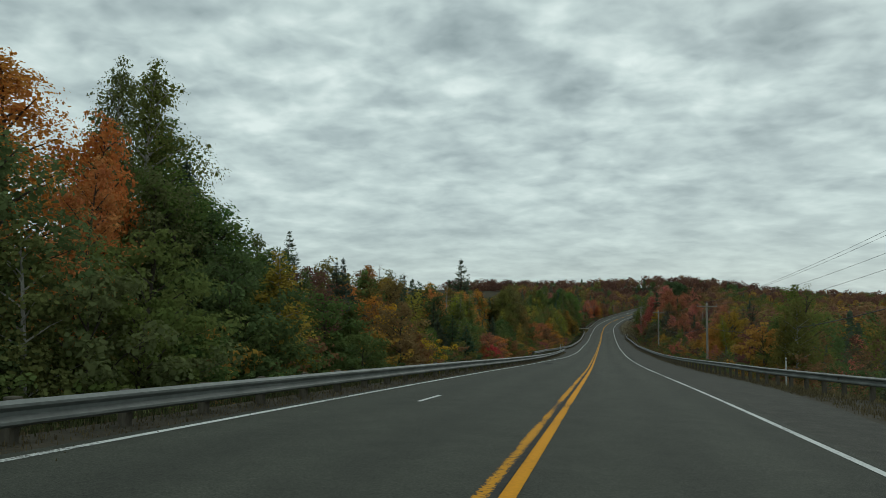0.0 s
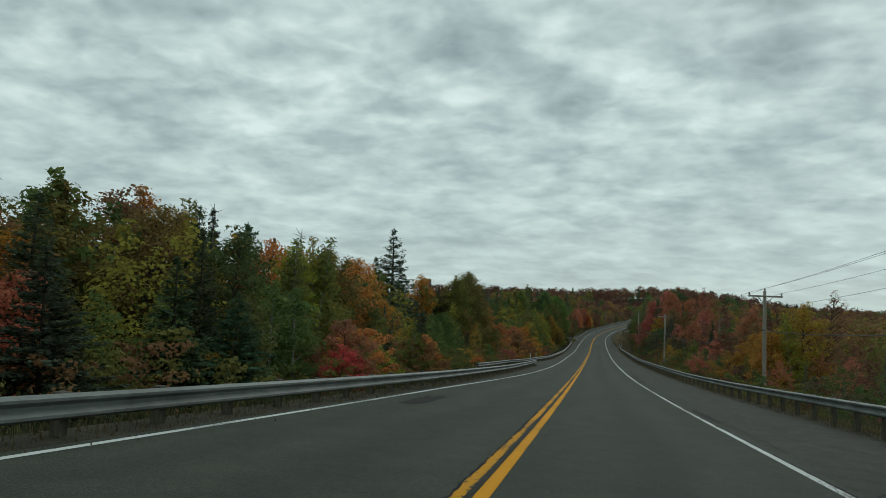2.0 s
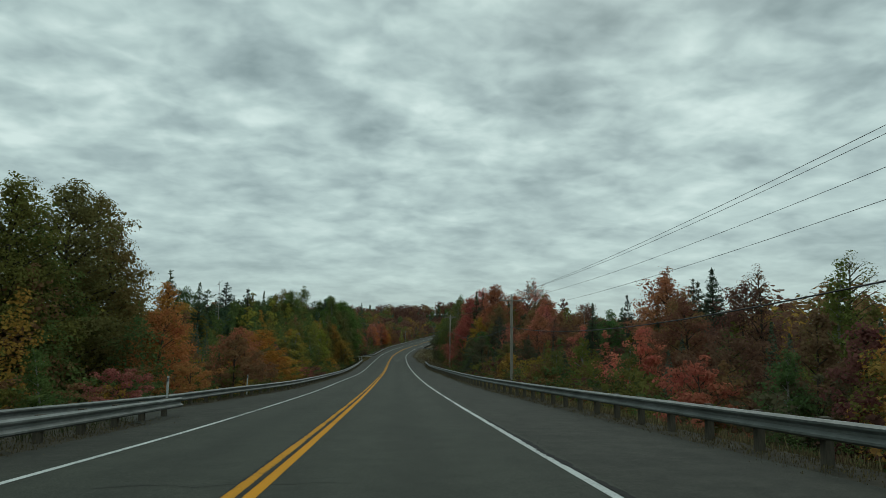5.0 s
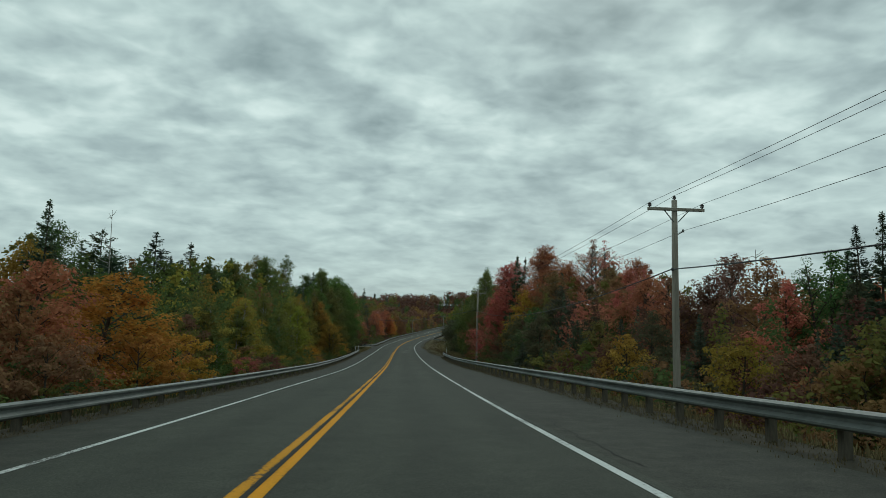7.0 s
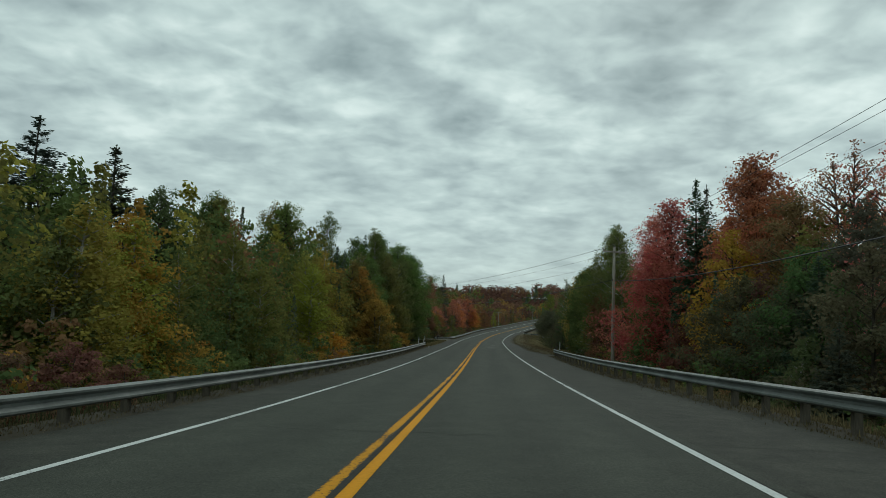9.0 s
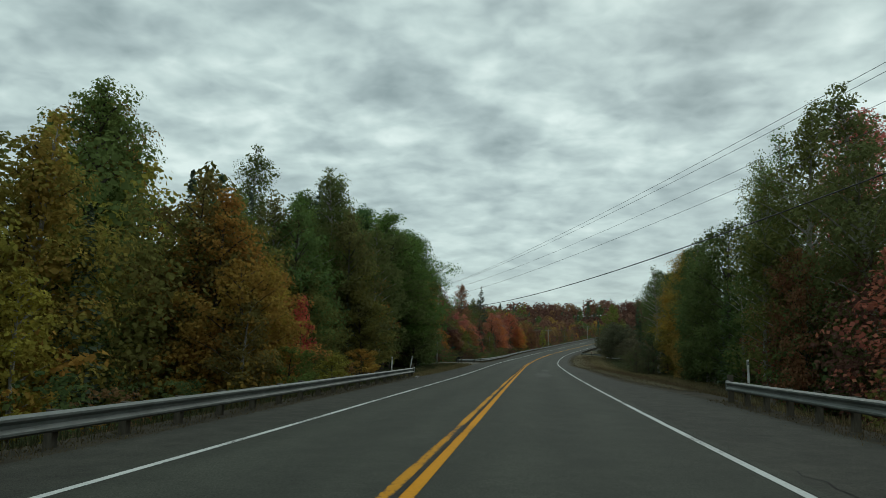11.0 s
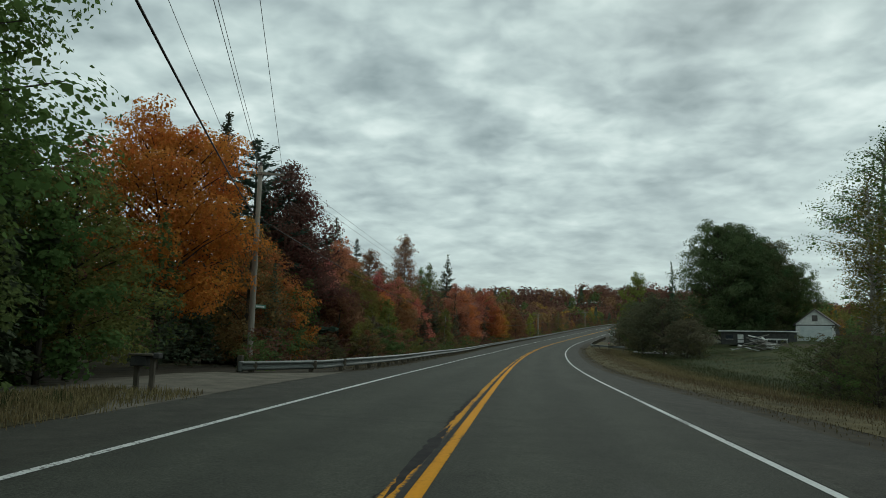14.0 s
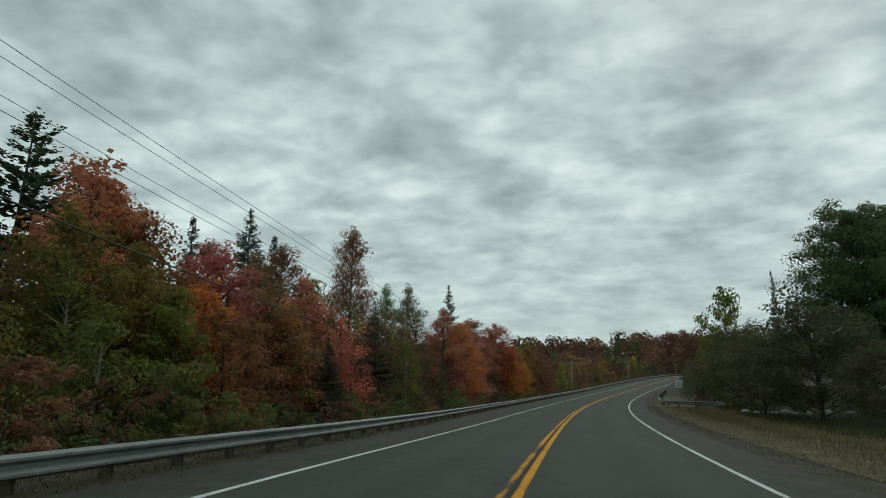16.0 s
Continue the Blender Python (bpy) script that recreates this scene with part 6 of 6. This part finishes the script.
TAN, BROWN, GREENISH, DRY = (0.185, 0.152, 0.078), (0.122, 0.100, 0.056), (0.058, 0.066, 0.031), (0.15, 0.108, 0.065)
grass("grass", scatter(7000, 240, 385, edge_r, 0.5, 4.6), BROWN, "thin brown grass along the road's edge", 0.055, 0.3)
grass("grass", scatter(3200, 240, 385, edge_r, 2.4, 6.2), DRY, "dry reddish-tan grass on the verge", 0.10, 0.26)
grass("grass", scatter(6500, 240, 388, edge_r, 4.6, 8.6), TAN, "tall dry tan grass along the verge", 0.16, 0.3)
grass("grass", scatter(4200, 240, 395, edge_r, 7.6, 11.5), GREENISH, "rough green grass beyond the verge", 0.2, 0.35)
grass("grass", scatter(900, 240, 385, edge_r, 4.0, 10.0), BROWN, "brown seed heads beyond the verge", 0.22, 0.2)
grass("grass", scatter(8000, 275, 400, edge_r, 9.5, 26.0), (0.036, 0.060, 0.018), "rough uncut grass of the yard", 0.10, 0.5)
grass("grass", scatter(2500, 285, 400, edge_r, 9.0, 24.0), BROWN, "brown tufts in the uncut yard", 0.14, 0.4)
grass("grass", scatter(4200, 250.5, 284.6, edge_l, -4.0, -0.05), TAN, "dry tan grass before the dark woods", 0.15, 0.16)
grass("grass", scatter(1800, 250, 282, edge_l, -6.0, -1.2), GREENISH, "weedy green grass before the dark woods", 0.24)
grass("grass", scatter(7000, 26, 234, edge_r, 0.1, 1.5), BROWN, "brown dead grass under the guardrail", 0.05, 0.25)
grass("grass", scatter(3000, 26, 234, edge_r, 0.9, 3.4), TAN, "dry tan grass behind the guardrail", 0.2, 0.18)
grass("grass", scatter(1600, 4, 40, edge_r, 0.2, 4.0), BROWN, "thin dead grass on the gravel apron", 0.10)
grass("grass", scatter(7000, -5, 249, edge_l, -1.2, -0.05), BROWN, "brown dead grass under the guardrail", 0.04, 0.3)
grass("grass", scatter(3200, -5, 249, edge_l, -2.6, -0.9), GREENISH, "weedy grass behind the guardrail", 0.2, 0.2)
grass("grass", scatter(4200, 297, 440, edge_l, -1.8, -0.05), BROWN, "brown dead grass under the guardrail", 0.045, 0.28)

# the patterns from which the trees were copied are no part of the place
for made in MODELS.values():
    for src in made:
        for ob in (*src.children_recursive, src):
            bpy.data.objects.remove(ob)

# ================= far woods =================
def far_woods(name, spots, colour, label, needles=False):
    """Many far trees in one mesh, each a dome or cone of leaf clumps; those nearer the road have finer leaves."""
    rng = np.random.default_rng(len(name) * 7 + len(spots))
    vs = []
    for x, y, z, h, near in spots:
        n, leaf = (130, 0.14) if y > 610 else (230, 0.105) if y > 530 else (400, 0.082) if y > 445 else (260, 0.075) if near == 2 else (130, 0.10) if near else (80, 0.13)
        if needles:
            u = rng.random(n)
            a = rng.uniform(0, 2 * np.pi, n)
            rad = 0.20 * h * (1 - u) * np.sqrt(rng.uniform(0.3, 1, n)) + 0.1
            c = np.stack([x + rad * np.cos(a), y + rad * np.sin(a), z + h * (0.12 + 0.88 * u)], -1)
            d = np.stack([0.6 * np.cos(a), 0.6 * np.sin(a), np.ones(n)], -1)
        else:
            d = rng.normal(size=(n, 3)) + np.array([0, 0, 0.35])
            d /= np.linalg.norm(d, axis=1, keepdims=True)
            w = (0.36 if y > 445 else 0.29) * rng.uniform(0.8, 1.25)
            lump = 1 + 0.16 * np.sin(5 * d[:, :1] + x) * np.sin(5 * d[:, 1:2] + y) + rng.normal(0, 0.07, (n, 1))
            c = np.array([x, y, z + 0.52 * h]) + d * lump * h * np.array([w, w, 0.48])
        vs.append(leaf_quads(c, d + np.array([0, 0, 0.12]) + rng.normal(0, 0.22, (n, 3)), leaf * h * rng.uniform(0.6, 1.25, n), rng))
    v = np.concatenate(vs)
    ob = new(name, fast_mesh(name, v, np.arange(len(v)).reshape(-1, 4), FARLEAF))
    ob.color = (*colour, 1)
    tagged(ob, label, "woods", kind="stuff")


def make_far_woods():
    rng = np.random.default_rng(3)
    spots = {k: [] for k in ("spruce", "dark", "olive", "gold", "rust", "maroon", "plum")}
    pts = []
    for x in np.arange(-150, 290, 6.0):
        for y in np.arange(440, 712, 6.0):
            if y > 610 or -80 < x < 200:
                pts.append((x + rng.uniform(-2.8, 2.8), y + rng.uniform(-2.8, 2.8)))
    for s in np.arange(-10, 480, 6.0):
        for o in list(np.arange(-70, -33, 5.8)) + list(np.arange(34, 75, 5.8)):
            q = at(s + rng.uniform(-2.5, 2.5), o + rng.uniform(-2.5, 2.5))
            pts.append((float(q[0]), float(q[1])))
    for s in np.arange(-60, 480, 9.0):
        for o in list(np.arange(-140, -76, 9.0)) + list(np.arange(80, 140, 9.0)):
            q = at(s + rng.uniform(-4, 4), o + rng.uniform(-4, 4))
            pts.append((float(q[0]), float(q[1])))
    P = np.array(pts)
    S, O = road_coords(P[:, 0], P[:, 1])
    Zs = land(P[:, 0], P[:, 1])
    for (x, y), s, o, z in zip(pts, S, O, Zs):
        if (abs(o) < 16 and s < 612) or (o > 0 and s < 60 and o < 30) or (o > 0 and 255 < s < 480 and o < 110):
            continue
        w = [0.04, 0.10, 0.16, 0.04, 0.28, 0.28, 0.10] if (y > 440 or o > 0) else [0.20, 0.30, 0.36, 0.02, 0.08, 0.04, 0.0]
        if 440 < y < 530:
            w = [0.02, 0.08, 0.30, 0.14, 0.30, 0.12, 0.04]
        if y > 600:
            w = [0.10, 0.10, 0.06, 0.0, 0.10, 0.24, 0.40]
        high = rng.uniform(5, 10) if y < 445 else 5 + 6.5 * rng.random() ** 2.6 if y > 600 else rng.uniform(4, 7) if y < 530 else rng.uniform(5, 9)
        stand = 0.5 + 0.27 * (math.sin(0.11 * x + 1.3 * math.sin(0.07 * y)) + math.sin(0.083 * y + 1.7 * math.sin(0.05 * x))) + rng.normal(0, 0.13)
        spots[list(spots)[int(np.searchsorted(np.cumsum(w), min(max(stand, 0.0), 0.98)))]].append((x, y, z, high, 2 if abs(o) < 53 else 1 if abs(o) < 76 else 0))
    for k, sp in spots.items():
        far_woods("far_woods", sp, COLOURS[k][0], f"distant {COLOURS[k][1]} autumn woods covering the hills", k == "spruce")


make_far_woods()
